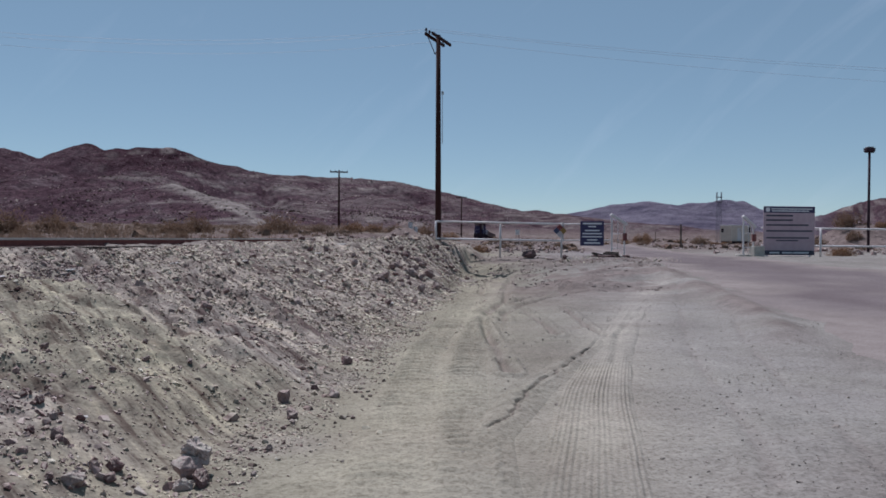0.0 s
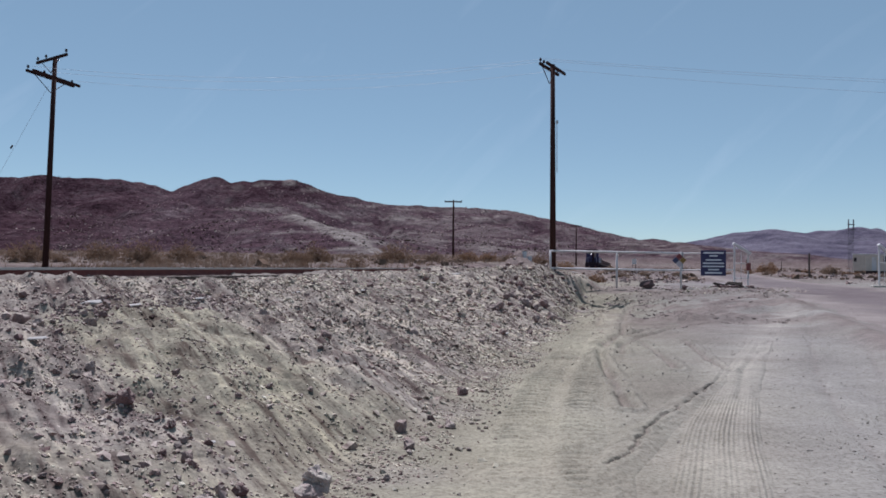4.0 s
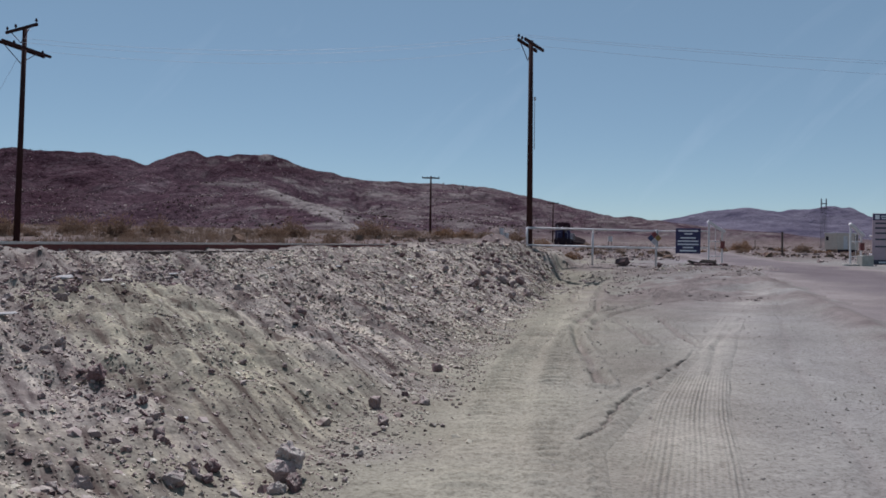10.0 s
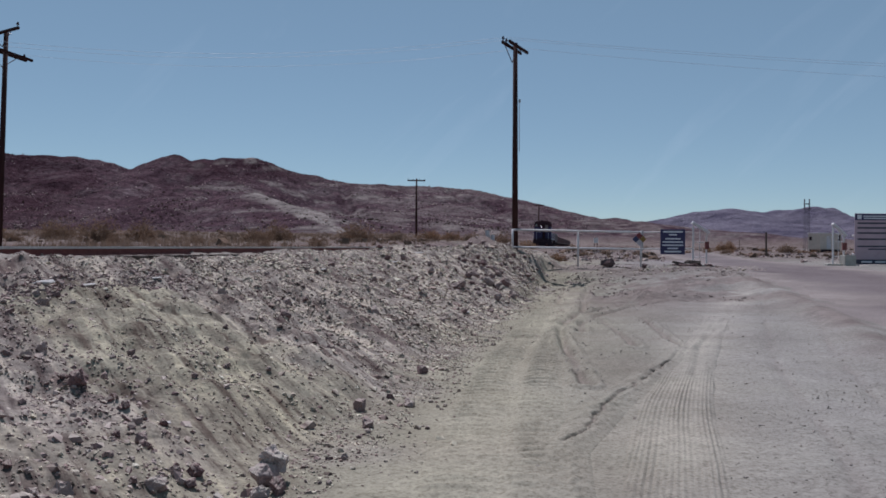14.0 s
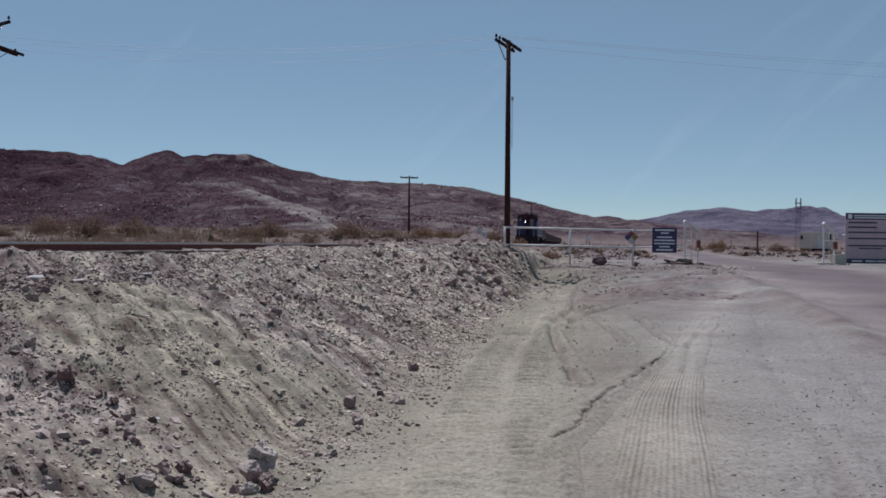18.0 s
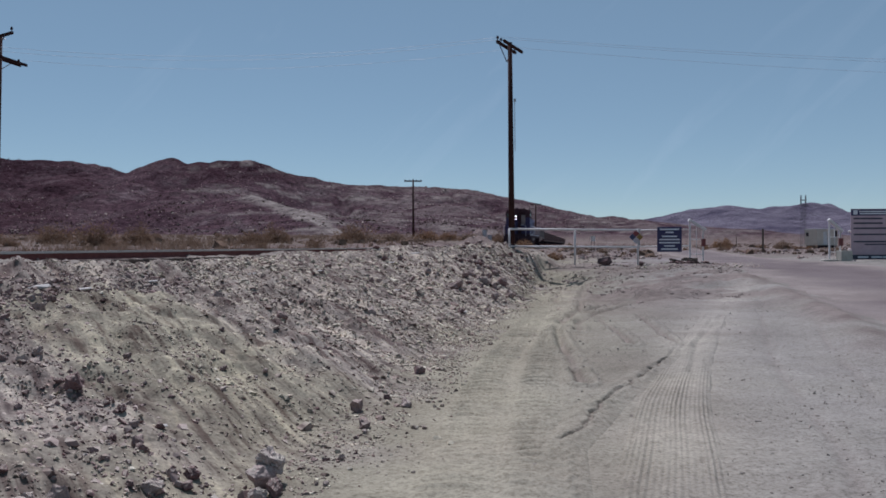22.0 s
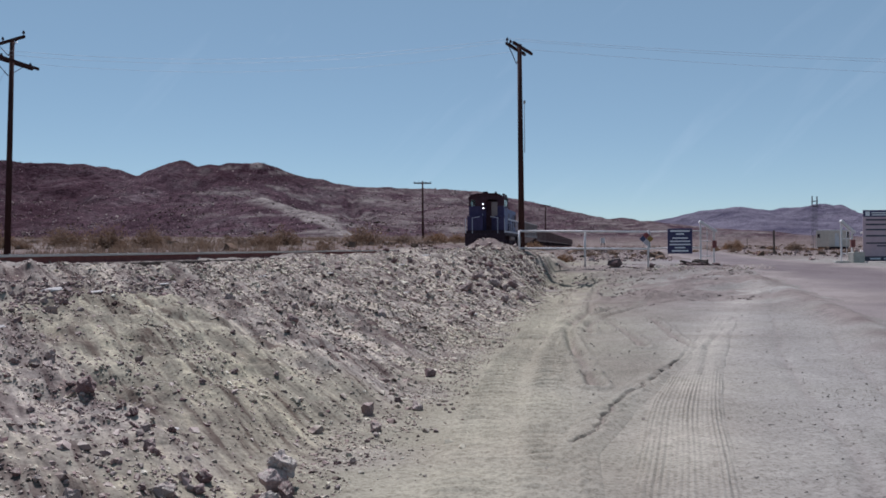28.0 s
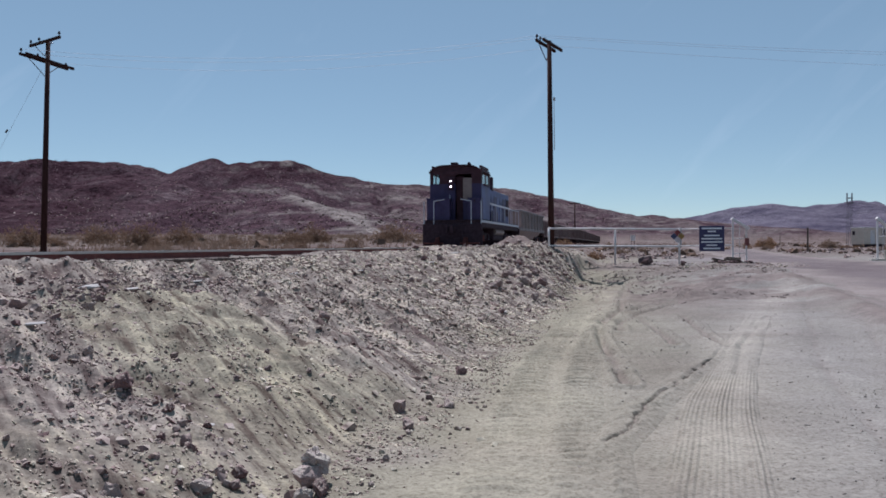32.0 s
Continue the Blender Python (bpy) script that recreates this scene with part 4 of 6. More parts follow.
def crag(seed, points, rough, flat=0.85, cuts=3):
    """An angular block with flat broken faces and a little roughness."""
    bm = rock_shape(seed, points, flat)
    bmesh.ops.subdivide_edges(bm, edges=bm.edges[:], cuts=cuts, use_grid_fill=True)
    bmesh.ops.triangulate(bm, faces=bm.faces)
    for v in bm.verts:
        p = v.co * 3 + Vector((7.1 * seed, 3.3, 1.7))
        step = math.floor(4 * noise.noise(p * 1.1)) / 4
        v.co += v.co.normalized() * rough * (0.9 * step + 0.5 * noise.noise(p * 2.7) + 0.45 * noise.noise(p * 6.1))
    return bm


def build_rocks():
    shapes = []
    for i in range(14):
        bm = crag(300 + i, 10 + i % 4, 0.07)
        me = bpy.data.meshes.new("rock")
        bm.to_mesh(me)
        bm.free()
        me.materials.append(M_ROCK)
        shapes.append(me)
    rng = random.Random(5)

    def lay(x, y, w, flat, label, group="rocks on the railway bank"):
        ob = new("rock", rng.choice(shapes))
        ob.matrix_world = pose(x, y, gz(x, y) + w * 0.16, rng.uniform(-34, 34), rng.uniform(-34, 34), rng.uniform(0, 360)) @ Matrix.Diagonal((w, w * rng.uniform(0.75, 1.0), w * flat, 1))
        tagged(ob, label, "rock", group)

    # the pile of boulders at the foot: place, breadth, depth, height, lift, turn
    pile = ((-1.195, 5.62, .26, .23, .24, .08, -30, 65, M_GREYROCK, 347, .05), (-1.175, 5.73, .25, .22, .25, .14, -20, 150, M_QUARTZ, 334, .15), (-1.085, 5.46, .21, .17, .15, .04, -16, 110, M_ROCK, 336, .11),
            (-1.185, 5.40, .18, .15, .12, .03, -20, 10, M_QUARTZ, 337, .09))
    for x, y, w, l, h, up, rx, rz, mat, seed, rough in pile:
        ob = link("boulder", crag(seed, 12 if mat is M_GREYROCK else 15, rough, 0.95, 6), mat)
        ob.matrix_world = pose(x, y, gz(x, y) + up, rx, -14, rz) @ Matrix.Diagonal((w, l, h, 1))
        tagged(ob, "large angular grey boulder on the sandy bank" if mat is M_GREYROCK else "dark mauve boulder beside the larger ones" if mat is M_ROCK else "rough white-crusted boulder at the foot of the bank", "boulder", "boulders at the foot of the bank")
    for group in (FOOT_ROCKS, STREAK_ROCKS, CREST_ROCKS):
        for x, y, w in group:
            lay(x, y, w, rng.uniform(0.75, 1.05), "angular dark mauve rock on the sandy bank" if group is not CREST_ROCKS else "angular dark mauve rock near the top of the bank")
    x, y = spread(1500, 3, 40, -8, -2, lambda s, d, x, y: bank_density(s, d, x, y) * (0.1 + 0.5 * ss(12, 26, s)), 71)
    for px, py in list(zip(x, y))[:190]:
        w = min(0.4, 0.07 * math.exp(rng.gauss(0, 0.35)) * (1 + 0.06 * py))
        lay(float(px), float(py), w, rng.uniform(0.6, 1.0), "angular grey rock lying on the stony bank")
    # dark broken blocks heaped at the foot of the far bank
    for s0, d0, n in ((25.1, -3.4, 13), (29.0, -3.5, 12), (22.0, -3.2, 8), (32.5, -3.3, 12), (24.0, -2.8, 8), (27.2, -4.2, 9)):
        for i in range(n):
            bs, bd = s0 + rng.gauss(0, 0.8), d0 + rng.gauss(0, 0.35)
            lay(CA * bd + SA * bs, -SA * bd + CA * bs, min(0.46, 0.24 * math.exp(rng.gauss(0, 0.4))), rng.uniform(0.8, 1.1), "dark angular block fallen at the foot of the bank")
    # pale slabs
    m, t, b = material("chalky white stone", 0.85, spec=0.2)
    t.links.new(ramp(t, noise_at(t, 9, 7, 0.7), (0.3, (0.27, 0.25, 0.235)), (0.7, (0.42, 0.395, 0.37))), b.inputs["Base Color"])
    for px, py, w, l, rz in ((-4.76, 10.0, .30, .22, 20), (-4.59, 10.76, .40, .16, -10), (-1.12, 18.6, .55, .15, -25), (-4.25, 7.72, .36, .12, 8), (-2.76, 18.75, .25, .15, -20), (-4.29, 12.48, .2, .12, 10), (-4.64, 13.89, .2, .12, 30),
                             (-2.47, 13.26, .18, .14, 40), (-1.48, 23.6, .42, .2, -30), (-3.6, 15.9, .3, .14, -35), (0.43, 18.0, .22, .18, 60), (-0.9, 27.0, .5, .25, -20), (-2.09, 6.3, .12, .1, 0)):
        bm = rock_shape(int(900 + 10 * w), 20, 0.55)
        ob = link("white_rock", bm, m)
        ob.matrix_world = pose(px, py, gz(px, py) + 0.12 * l, 8, -5, rz) @ Matrix.Diagonal((w, l, 0.5 * l, 1))
        tagged(ob, "chalky white stone lying on the bank", "rock")
    # the dark boulder and the heap of debris before the fence
    m2 = worn("dark brown rock", (0.075, 0.046, 0.046), (0.17, 0.12, 0.115), 4, 0.95, bumps=0.05, spec=0.05)
    ob = link("boulder", crag(357, 9, 0.03), m2)
    craggy = ob.data
    ob.matrix_world = pose(7.4, 38.9, gz(7.4, 38.9) + 0.1, 4, -8, 30) @ Matrix.Diagonal((1.15, 0.8, 0.62, 1))
    tagged(ob, "dark brown boulder on rough ground before the fence", "boulder")
    ob = new("boulder", craggy)
    ob.matrix_world = pose(9.0, 38.6, gz(9.0, 38.6) + 0.1, 4, 8, 80) @ Matrix.Diagonal((0.42, 0.4, 0.36, 1))
    tagged(ob, "dark brown boulder at the foot of a fence post", "boulder")
    px, py = 10.9, 38.4
    heap = empty("debris_heap", pose(px, py, gz(px, py)), "heap of dark broken timber and clods beside the road", "debris")
    for i in range(5):
        w = rng.uniform(0.35, 0.75)
        q = part("timber", box(w, 0.16, 0.09, 0, 0, 0, 0.012), M_TIE, heap)
        q.matrix_local = pose(rng.uniform(-0.5, 0.5), rng.uniform(-0.3, 0.3), 0.02 + 0.03 * i, rng.uniform(-8, 8), rng.uniform(-12, 12), rng.uniform(-40, 40))
    for i in range(16):
        q = part("clod", rock_shape(400 + i, 12, 0.7), m2, heap)
        q.matrix_local = pose(rng.uniform(-1.1, 1.2), rng.uniform(-0.6, 0.5), 0.04, 0, 0, rng.uniform(0, 360)) @ Matrix.Diagonal((rng.uniform(0.2, 0.5), rng.uniform(0.15, 0.3), rng.uniform(0.12, 0.25), 1))


build_rocks()


# ---- tyre marks with their tread, pressed into the sand ----
def tread_strip(name, pts, half, kind, label):
    """half: half the breadth at the near and at the far end."""
    pts = [Vector(p) for p in pts]
    step = {"grooves": 0.10, "crack": 0.02}.get(kind, 0.028)
    across = {"grooves": 130, "crack": 40}.get(kind, 14)
    run, line = 0.0, []
    for a, b, c, d in zip([pts[0]] + pts[:-2], pts[:-1], pts[1:], pts[2:] + [pts[-1]]):
        n = max(2, int((c - b).length / step))
        for i in range(n):
            k = i / n
            q = 0.5 * (2 * b + (c - a) * k + (2 * a - 5 * b + 4 * c - d) * k * k + (3 * b - a - 3 * c + d) * k ** 3)
            line.append(q)
    P = np.array([q[:] for q in line])
    T = np.gradient(P, axis=0)
    T /= np.linalg.norm(T, axis=1)[:, None]
    N = np.stack([T[:, 1], -T[:, 0]], -1)
    S = np.concatenate([[0], np.cumsum(np.linalg.norm(np.diff(P, axis=0), axis=1))])
    u = np.linspace(-1, 1, across)
    wide = half[0] + (half[1] - half[0]) * (S / S[-1])
    half = half[0]
    X = P[:, None, 0] + N[:, None, 0] * u[None] * wide[:, None]
    Y = P[:, None, 1] + N[:, None, 1] * u[None] * wide[:, None]
    Z = ground_height(X.ravel(), Y.ravel()).reshape(X.shape)
    U = np.repeat(u[None], len(P), 0)
    R = np.repeat(S[:, None], across, 1)
    patch = ss(-0.5, 0.4, fbm(X, Y, 0.9, 211, 2))
    trench = np.zeros_like(X)
    if kind == "grooves":
        worn_out = 0.6 + 0.4 * np.maximum(ss(0.35, 0.1, U), ss(0.55, 0.75, U))
        rel = 0.0085 * (0.75 + 0.5 * vnoise(U * half, R * 0.04, 0.09, 217)) * np.sin(U * half / 0.0235 * math.pi + 1.2 * vnoise(U * 3, R * 0.4, 0.8, 9)) * (0.55 + 0.45 * patch) * worn_out * ss(8.5, 4.5, R)
        rel = rel + 0.012 * vnoise(U * half, R * 0.03, 0.14, 218)
    elif kind == "crack":
        # a sharp broken edge of crust with a narrow trench under it
        mid = 0.16 * vnoise(R, R * 0, 0.5, 241) + 0.09 * fbm(R, R * 0, 0.09, 243, 3)
        bit = U - mid
        depth = ss(-0.9, 0.0, fbm(R, R * 0, 0.45, 245, 2)) * (0.4 + 0.6 * ss(0.0, 0.7, R))
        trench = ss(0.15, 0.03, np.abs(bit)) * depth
        rel = -0.034 * trench + 0.009 * ss(0.10, 0.16, bit) * ss(0.7, 0.2, bit) * (0.6 + 0.5 * vnoise(X, Y, 0.05, 247)) + 0.010 * fbm(X, Y, 0.11, 249, 2)
    else:
        rel = (0.012 + 0.014 * ss(5, 10, Y)) * np.sin((R + 0.12 * np.abs(U) + 0.07 * vnoise(X, Y, 0.4, 219)) / 0.10 * math.pi) * (0.4 + 0.6 * patch)
    fade = ss(1.0, 0.7 if kind == "grooves" else 0.3 if kind == "crack" else 0.45, np.abs(U) + 0.15 * vnoise(X, Y, 0.5, 223)) * ss(0, 0.8, R) * ss(S[-1], S[-1] - 1.5, R)
    rim = np.maximum(ss(0.86, 1.0, np.abs(U)), np.maximum(R < 0.01, R > S[-1] - 0.01))
    Z = Z + 0.003 + (0.028 if kind == "crack" else 0.012) * fade + rel * fade - 0.009 * rim
    n, k = X.shape
    i, j = np.meshgrid(np.arange(n - 1), np.arange(k - 1), indexing="ij")
    quads = np.stack([i * k + j, i * k + j + 1, (i + 1) * k + j + 1, (i + 1) * k + j], -1).reshape(-1, 4)
    ob = sheet(name, np.stack([X, Y, Z], -1).reshape(-1, 3), quads, bpy.data.materials["dry sandy desert soil"], (("wash", 0.5 + lanes(X, Y).ravel()), ("brown", 0.45 * trench.ravel()), ("dust_and_tint", ss(-2, 3, CA * X - SA * Y).ravel())))
    tagged(ob, label, "tyre track", kind="structure")


tread_strip("tyre_track", [(1.2, 4.4), (1.48, 5.47), (1.81, 6.66), (2.16, 7.95), (2.53, 9.14), (3.22, 11.2), (4.35, 14.3), (5.76, 18.0)], (0.43, 0.26), "grooves", "fine parallel tread lines pressed into pale sand")
tread_strip("tyre_track", [(-0.1, 4.4), (0.06, 5.4), (0.25, 7.9), (0.75, 11.75), (1.25, 14.6), (2.05, 19.2), (2.7, 22.5)], (0.30, 0.30), "lugs", "lugged tyre mark along the sandy ditch")
tread_strip("tyre_track", [(0.42, 4.6), (0.56, 5.4), (0.86, 7.9), (1.36, 11.75), (1.82, 14.6), (2.4, 17.6)], (0.27, 0.25), "lugs", "second lugged tyre mark beside the ditch")
tread_strip("tyre_track", [(0.78, 4.6), (0.88, 5.5), (1.02, 6.5), (1.12, 7.2)], (0.11, 0.10), "lugs", "short lugged scuff beside the tread lines")
tread_strip("tyre_track", [(0.74, 6.2), (0.93, 6.73), (1.23, 7.45), (1.63, 8.5), (2.07, 9.48), (2.68, 10.96), (3.19, 12.0), (3.6, 13.0)], (0.26, 0.22), "crack", "sharp rut broken through the crust of the sand")


def rut_clods():
    """Broken crumbs of crust thrown up along the ruts."""
    rng = np.random.default_rng(77)
    xs, ys = [], []
    for nth, (pts, half, kind) in enumerate(RUTS):
        for (ax, ay), (bx, by) in zip(pts, pts[1:]):
            n = int(math.hypot(bx - ax, by - ay) * (60 if nth < 1 else 6 if kind == "faint" else 30))
            k = rng.uniform(0, 1, n)
            off = rng.normal(0, half * 1.3, n) + 0.05 * vnoise(k * 9 + nth, k * 0, 1.0, 5)
            ln = math.hypot(bx - ax, by - ay)
            xs.append(ax + k * (bx - ax) + off * (by - ay) / ln)
            ys.append(ay + k * (by - ay) - off * (bx - ax) / ln)
    x, y = np.concatenate(xs), np.concatenate(ys)
    keep = (fbm(x, y, 0.9, 221, 2) > -0.45) | (y < 10)
    x, y = x[keep], y[keep]
    strew("rut_clods", x, y, sizes(len(x), 0.018, 0.5, 0.008, 0.07, 78), "crumbled clods of crust along the tyre ruts", "clods", M_CLOD, seed=79)


rut_clods()

# ---- railway track ----
def build_track():
    tr = empty("railway_track", pose(0, 0, 0), "single railway track with rusty rails on wooden ties", "railway track", kind="structure")
    ys = list(np.arange(-14, 60, 2.0)) + list(np.arange(60, 400, 8.0))
    gauge = 1.435 / 2 + 0.035
    prof = [(-.07, 0), (.07, 0), (.07, .012), (.012, .03), (.012, .115), (.036, .125), (.036, .16), (-.036, .16), (-.036, .125), (-.012, .115), (-.012, .03), (-.07, .012)]
    for side in (-1, 1):
        bm = bmesh.new()
        last = None
        for y in ys:
            x, sl = track_at(y)
            n = Vector((1, -sl, 0)).normalized()
            ring = [bm.verts.new((x + n.x * (side * gauge + px), y + n.y * (side * gauge + px), RAIL_TOP - 0.16 + pz)) for px, pz in prof]
            if last:
                for q in range(12):
                    f = bm.faces.new((last[q], last[(q + 1) % 12], ring[(q + 1) % 12], ring[q]))
                    f.material_index = 1 if q in (5, 6, 7) else 0
            last = ring
        bmesh.ops.recalc_face_normals(bm, faces=bm.faces)
        part("rail", bm, [M_RUST, M_RAILTOP], tr)
    me = None
    y = -12.0
    while y < 80:
        x, sl = track_at(y)
        m = pose(x, y, RAIL_TOP - 0.33, 0, 0, -math.degrees(math.atan(sl)) + random.uniform(-1, 1))
        if me is None:
            q = part("tie", box(2.6, 0.22, 0.16, 0, 0, 0, 0.012), M_TIE, tr)
            me = q.data
        else:
            q = new("tie", me)
            q.parent = tr
        q.matrix_local = m
        y += 0.56
    return tr


track = build_track()


# ---- utility poles ----
def utility_pole(x, y, z, height, r0, lean, arms, label, braces=True, group="utility poles", beam=0.13):
    p = empty("utility_pole", pose(x, y, z) @ pose(0, 0, 0, 0, lean, 0), label, "utility pole", group)
    bm = tube((0, 0, -1.0), (0, 0, height), r0, r0 * 0.66, 16)
    part("pole", bm, M_WOOD, p, smooth=True)
    part("pole_cap", tube((0, 0, height), (0, 0, height + 0.03), r0 * 0.74, r0 * 0.6, 16), M_DARK, p)
    for h, half, turn, pins, doubled in arms:
        out = -0.17 if doubled == "near" else 0.17
        a = part("crossarm", box(2 * half, 0.10, beam, 0, out, 0, 0.012), M_WOOD, p)
        a.matrix_local = pose(0, 0, h, 0, 0, turn)
        if doubled is True:
            part("second_plank", box(2 * half, 0.10, 0.13, 0, -0.17, 0, 0.012), M_WOOD, a)
        for px in pins:
            bm = tube((px, out, 0.13), (px, out, 0.24), 0.02, 0.02, 6)
            tube((px, out, 0.22), (px, out, 0.28), 0.07, 0.06, 8, bm)
            tube((px, out, 0.28), (px, out, 0.34), 0.045, 0.045, 8, bm)
            part("insulator", bm, M_DARK, a)
        if braces:
            for sg in (-1, 1):
                part("brace", tube((sg * half * 0.62, out * 1.3, 0.02), (0, out * 0.95, -0.62), 0.02, 0.02, 6), M_DARK, a)
        part("bolt", tube((0, 0.25, 0.065), (0, -0.2, 0.065), 0.02, 0.02, 6), M_STEEL, a)
    return p


def wire(pts_a, pts_b, sag, parent, name="wire", r=0.006):
    bm = bmesh.new()
    a, b = Vector(pts_a), Vector(pts_b)
    n = 16
    last = a
    for i in range(1, n + 1):
        k = i / n
        q = a.lerp(b, k) - Vector((0, 0, sag * 4 * k * (1 - k)))
        tube(last, q, r, r, 5, bm, caps=False)
        last = q
    return link(name, bm, M_WIRE, parent)


POLE_A = (3.22, 40.0)
POLE_B = (-21.2, 40.0)
za, zb = gz(*POLE_A), gz(*POLE_B)
pole_a = utility_pole(*POLE_A, za, 11.15 - za, 0.155, -0.3, [(10.90 - za, 1.3, 66, (-1.2, -0.75, 0.3, 1.2), True)], "tall dark wooden utility pole on the bank beside the fence")
part("conduit", tube((0.19, -0.05, 4.6), (0.19, -0.05, 6.9), 0.02, 0.014, 6), M_STEEL, pole_a)
part("junction_box", box(0.1, 0.08, 0.16, 0.2, -0.06, 6.9, 0.01), M_STEEL, pole_a)
pole_b = utility_pole(*POLE_B, zb, 11.58 - zb, 0.155, 1.75, [(11.45 - zb, 1.6, -38, (-1.5, -0.6, 1.5), "near"), (10.52 - zb, 1.75, 81, (-1.65, -0.5, 1.6), True)],
                      "tall dark wooden utility pole with two crossed arms behind the track")
for bx, far, top in ((-0.036, 129, 11.75), (0.1085, 196, 11.4)):
    z0 = gz(bx * far, far)
    utility_pole(bx * far, far, z0, top - z0, 0.18, 0, [(top - z0 - 0.35, 1.35, 8, (-1.25, -0.5, 0.5, 1.25), False)], "distant wooden utility pole with one crossarm", False, beam=0.2)


def build_wires():
    w = empty("power_lines", pose(0, 0, 0), "thin dark power lines strung between the wooden poles", "power line", kind="structure")
    ta = radians(66)
    for i, off in enumerate((-1.2, -0.75, 1.2)):
        ax, ay = POLE_A[0] + 0.1 + off * math.cos(ta) - 0.17 * math.sin(ta), POLE_A[1] + off * math.sin(ta) + 0.17 * math.cos(ta)
        tb = radians(81)
        bo = (-1.65, -0.5, 1.6)[i]
        bxx, byy = POLE_B[0] + 0.34 + bo * math.cos(tb), POLE_B[1] + bo * math.sin(tb)
        wire((ax, ay, 11.2), (bxx, byy, 10.8), 0.7, w)
        wire((ax, ay, 11.2), (ax + 62, ay + 2 + off, 10.6), 1.1, w)
    g = wire((POLE_B[0], POLE_B[1], 10.2), (POLE_B[0] - 4.6, POLE_B[1] - 0.5, gz(POLE_B[0] - 4.6, POLE_B[1] - 0.5)), 0.0, w, "guy_wire")
    part("guy_insulator", tube((POLE_B[0] - 1.62, POLE_B[1] - 0.17, 7.3), (POLE_B[0] - 1.72, POLE_B[1] - 0.19, 7.15), 0.045, 0.045, 8), M_DARK, g)


build_wires()


# ---- fence, gates and signs along the line y = 40 ----
def pipe(name, a, b, r, parent, mat=M_WHITE, label=""):
    return part(name, tube(a, b, r, r, 12), mat, parent, label, True)


def bars(parent, rows, mat, face):
    """Rows of unreadable lettering as plain raised bars: centre x, height, length, thickness."""
    for x, z, length, th in rows:
        part("text_bar", box(length, 0.006, th, x, face, z - th / 2, 0.002), mat, parent)


def build_fence_left():
    f = empty("pipe_fence", pose(3.08, 39.65, 0), "white painted steel pipe fence with two rails", "fence", "pipe fences")
    pipe("post", (0, 0, gz(3.08, 39.65) - 0.3), (0, 0, 2.40), 0.048, f)
    pipe("post", (3.06, 0, gz(6.06, 39.65) - 0.3), (3.06, 0, 2.36), 0.048, f)
    pipe("post", (6.0, 0, gz(9.15, 40) - 0.3), (6.0, 0, 2.36), 0.048, f)
    pipe("rail", (0, 0, 2.37), (6.1, 0, 2.29), 0.047, f)
    pipe("rail", (0, 0, 1.56), (6.1, 0, 1.50), 0.045, f)
    g = empty("swing_gate", pose(9.2, 40.05, 0), "white pipe gate panel closed beside the fence", "gate", "gates")
    pipe("rail", (0.05, 0, 2.30), (2.4, 0, 2.33), 0.03, g)
    pipe("rail", (0.05, 0, 1.52), (2.4, 0, 1.55), 0.03, g)
    pipe("upright", (0.05, 0, 1.5), (0.05, 0, 2.31), 0.03, g)
    pipe("upright", (1.0, 0, 1.52), (1.0, 0, 2.31), 0.025, g)
    pipe("upright", (2.0, 0, 1.53), (2.0, 0, 2.32), 0.025, g)


def build_gate_end(x, w, z0, z1, z2, label):
    """An upright gate end: two posts under a sloping cap."""
    g = empty("gate_end", pose(x, 40, 0), label, "gate", "gates")
    b0, b1 = gz(x, 40), gz(x + w, 40)
    part("tall_post", box(0.07, 0.07, z1 - b0 + 0.2, 0, 0, b0 - 0.2, 0.012), M_WHITE, g)
    part("short_post", box(0.07, 0.07, z2 - b1 + 0.2, w, 0, b1 - 0.2, 0.012), M_WHITE, g)
    ln = math.hypot(w, z1 - z2)
    q = part("sloping_cap", box(ln + 0.2, 0.2, 0.12, 0, 0, 0, 0.015), M_WHITE, g)
    q.matrix_local = pose(w / 2, 0, (z1 + z2) / 2 + 0.02, 0, math.degrees(math.atan2(z1 - z2, w)), 0)
    for k in (0.5,):
        pipe("bar", (w * k, 0, b0 + 0.15), (w * k, 0, z1 + (z2 - z1) * k), 0.014, g)
    pipe("bar", (0, 0, b0 + 0.45), (w, 0, b0 + 0.45), 0.02, g)
    pipe("bar", (0, 0, b0 + 1.15), (w, 0, b0 + 1.15), 0.02, g)
    part("latch_box", box(0.18, 0.14, 0.36, w, -0.09, 1.52, 0.02), worn("faded dark red paint", (0.10, 0.022, 0.022), (0.17, 0.04, 0.035), 6, 0.6), g, "dark red latch box")
    return g


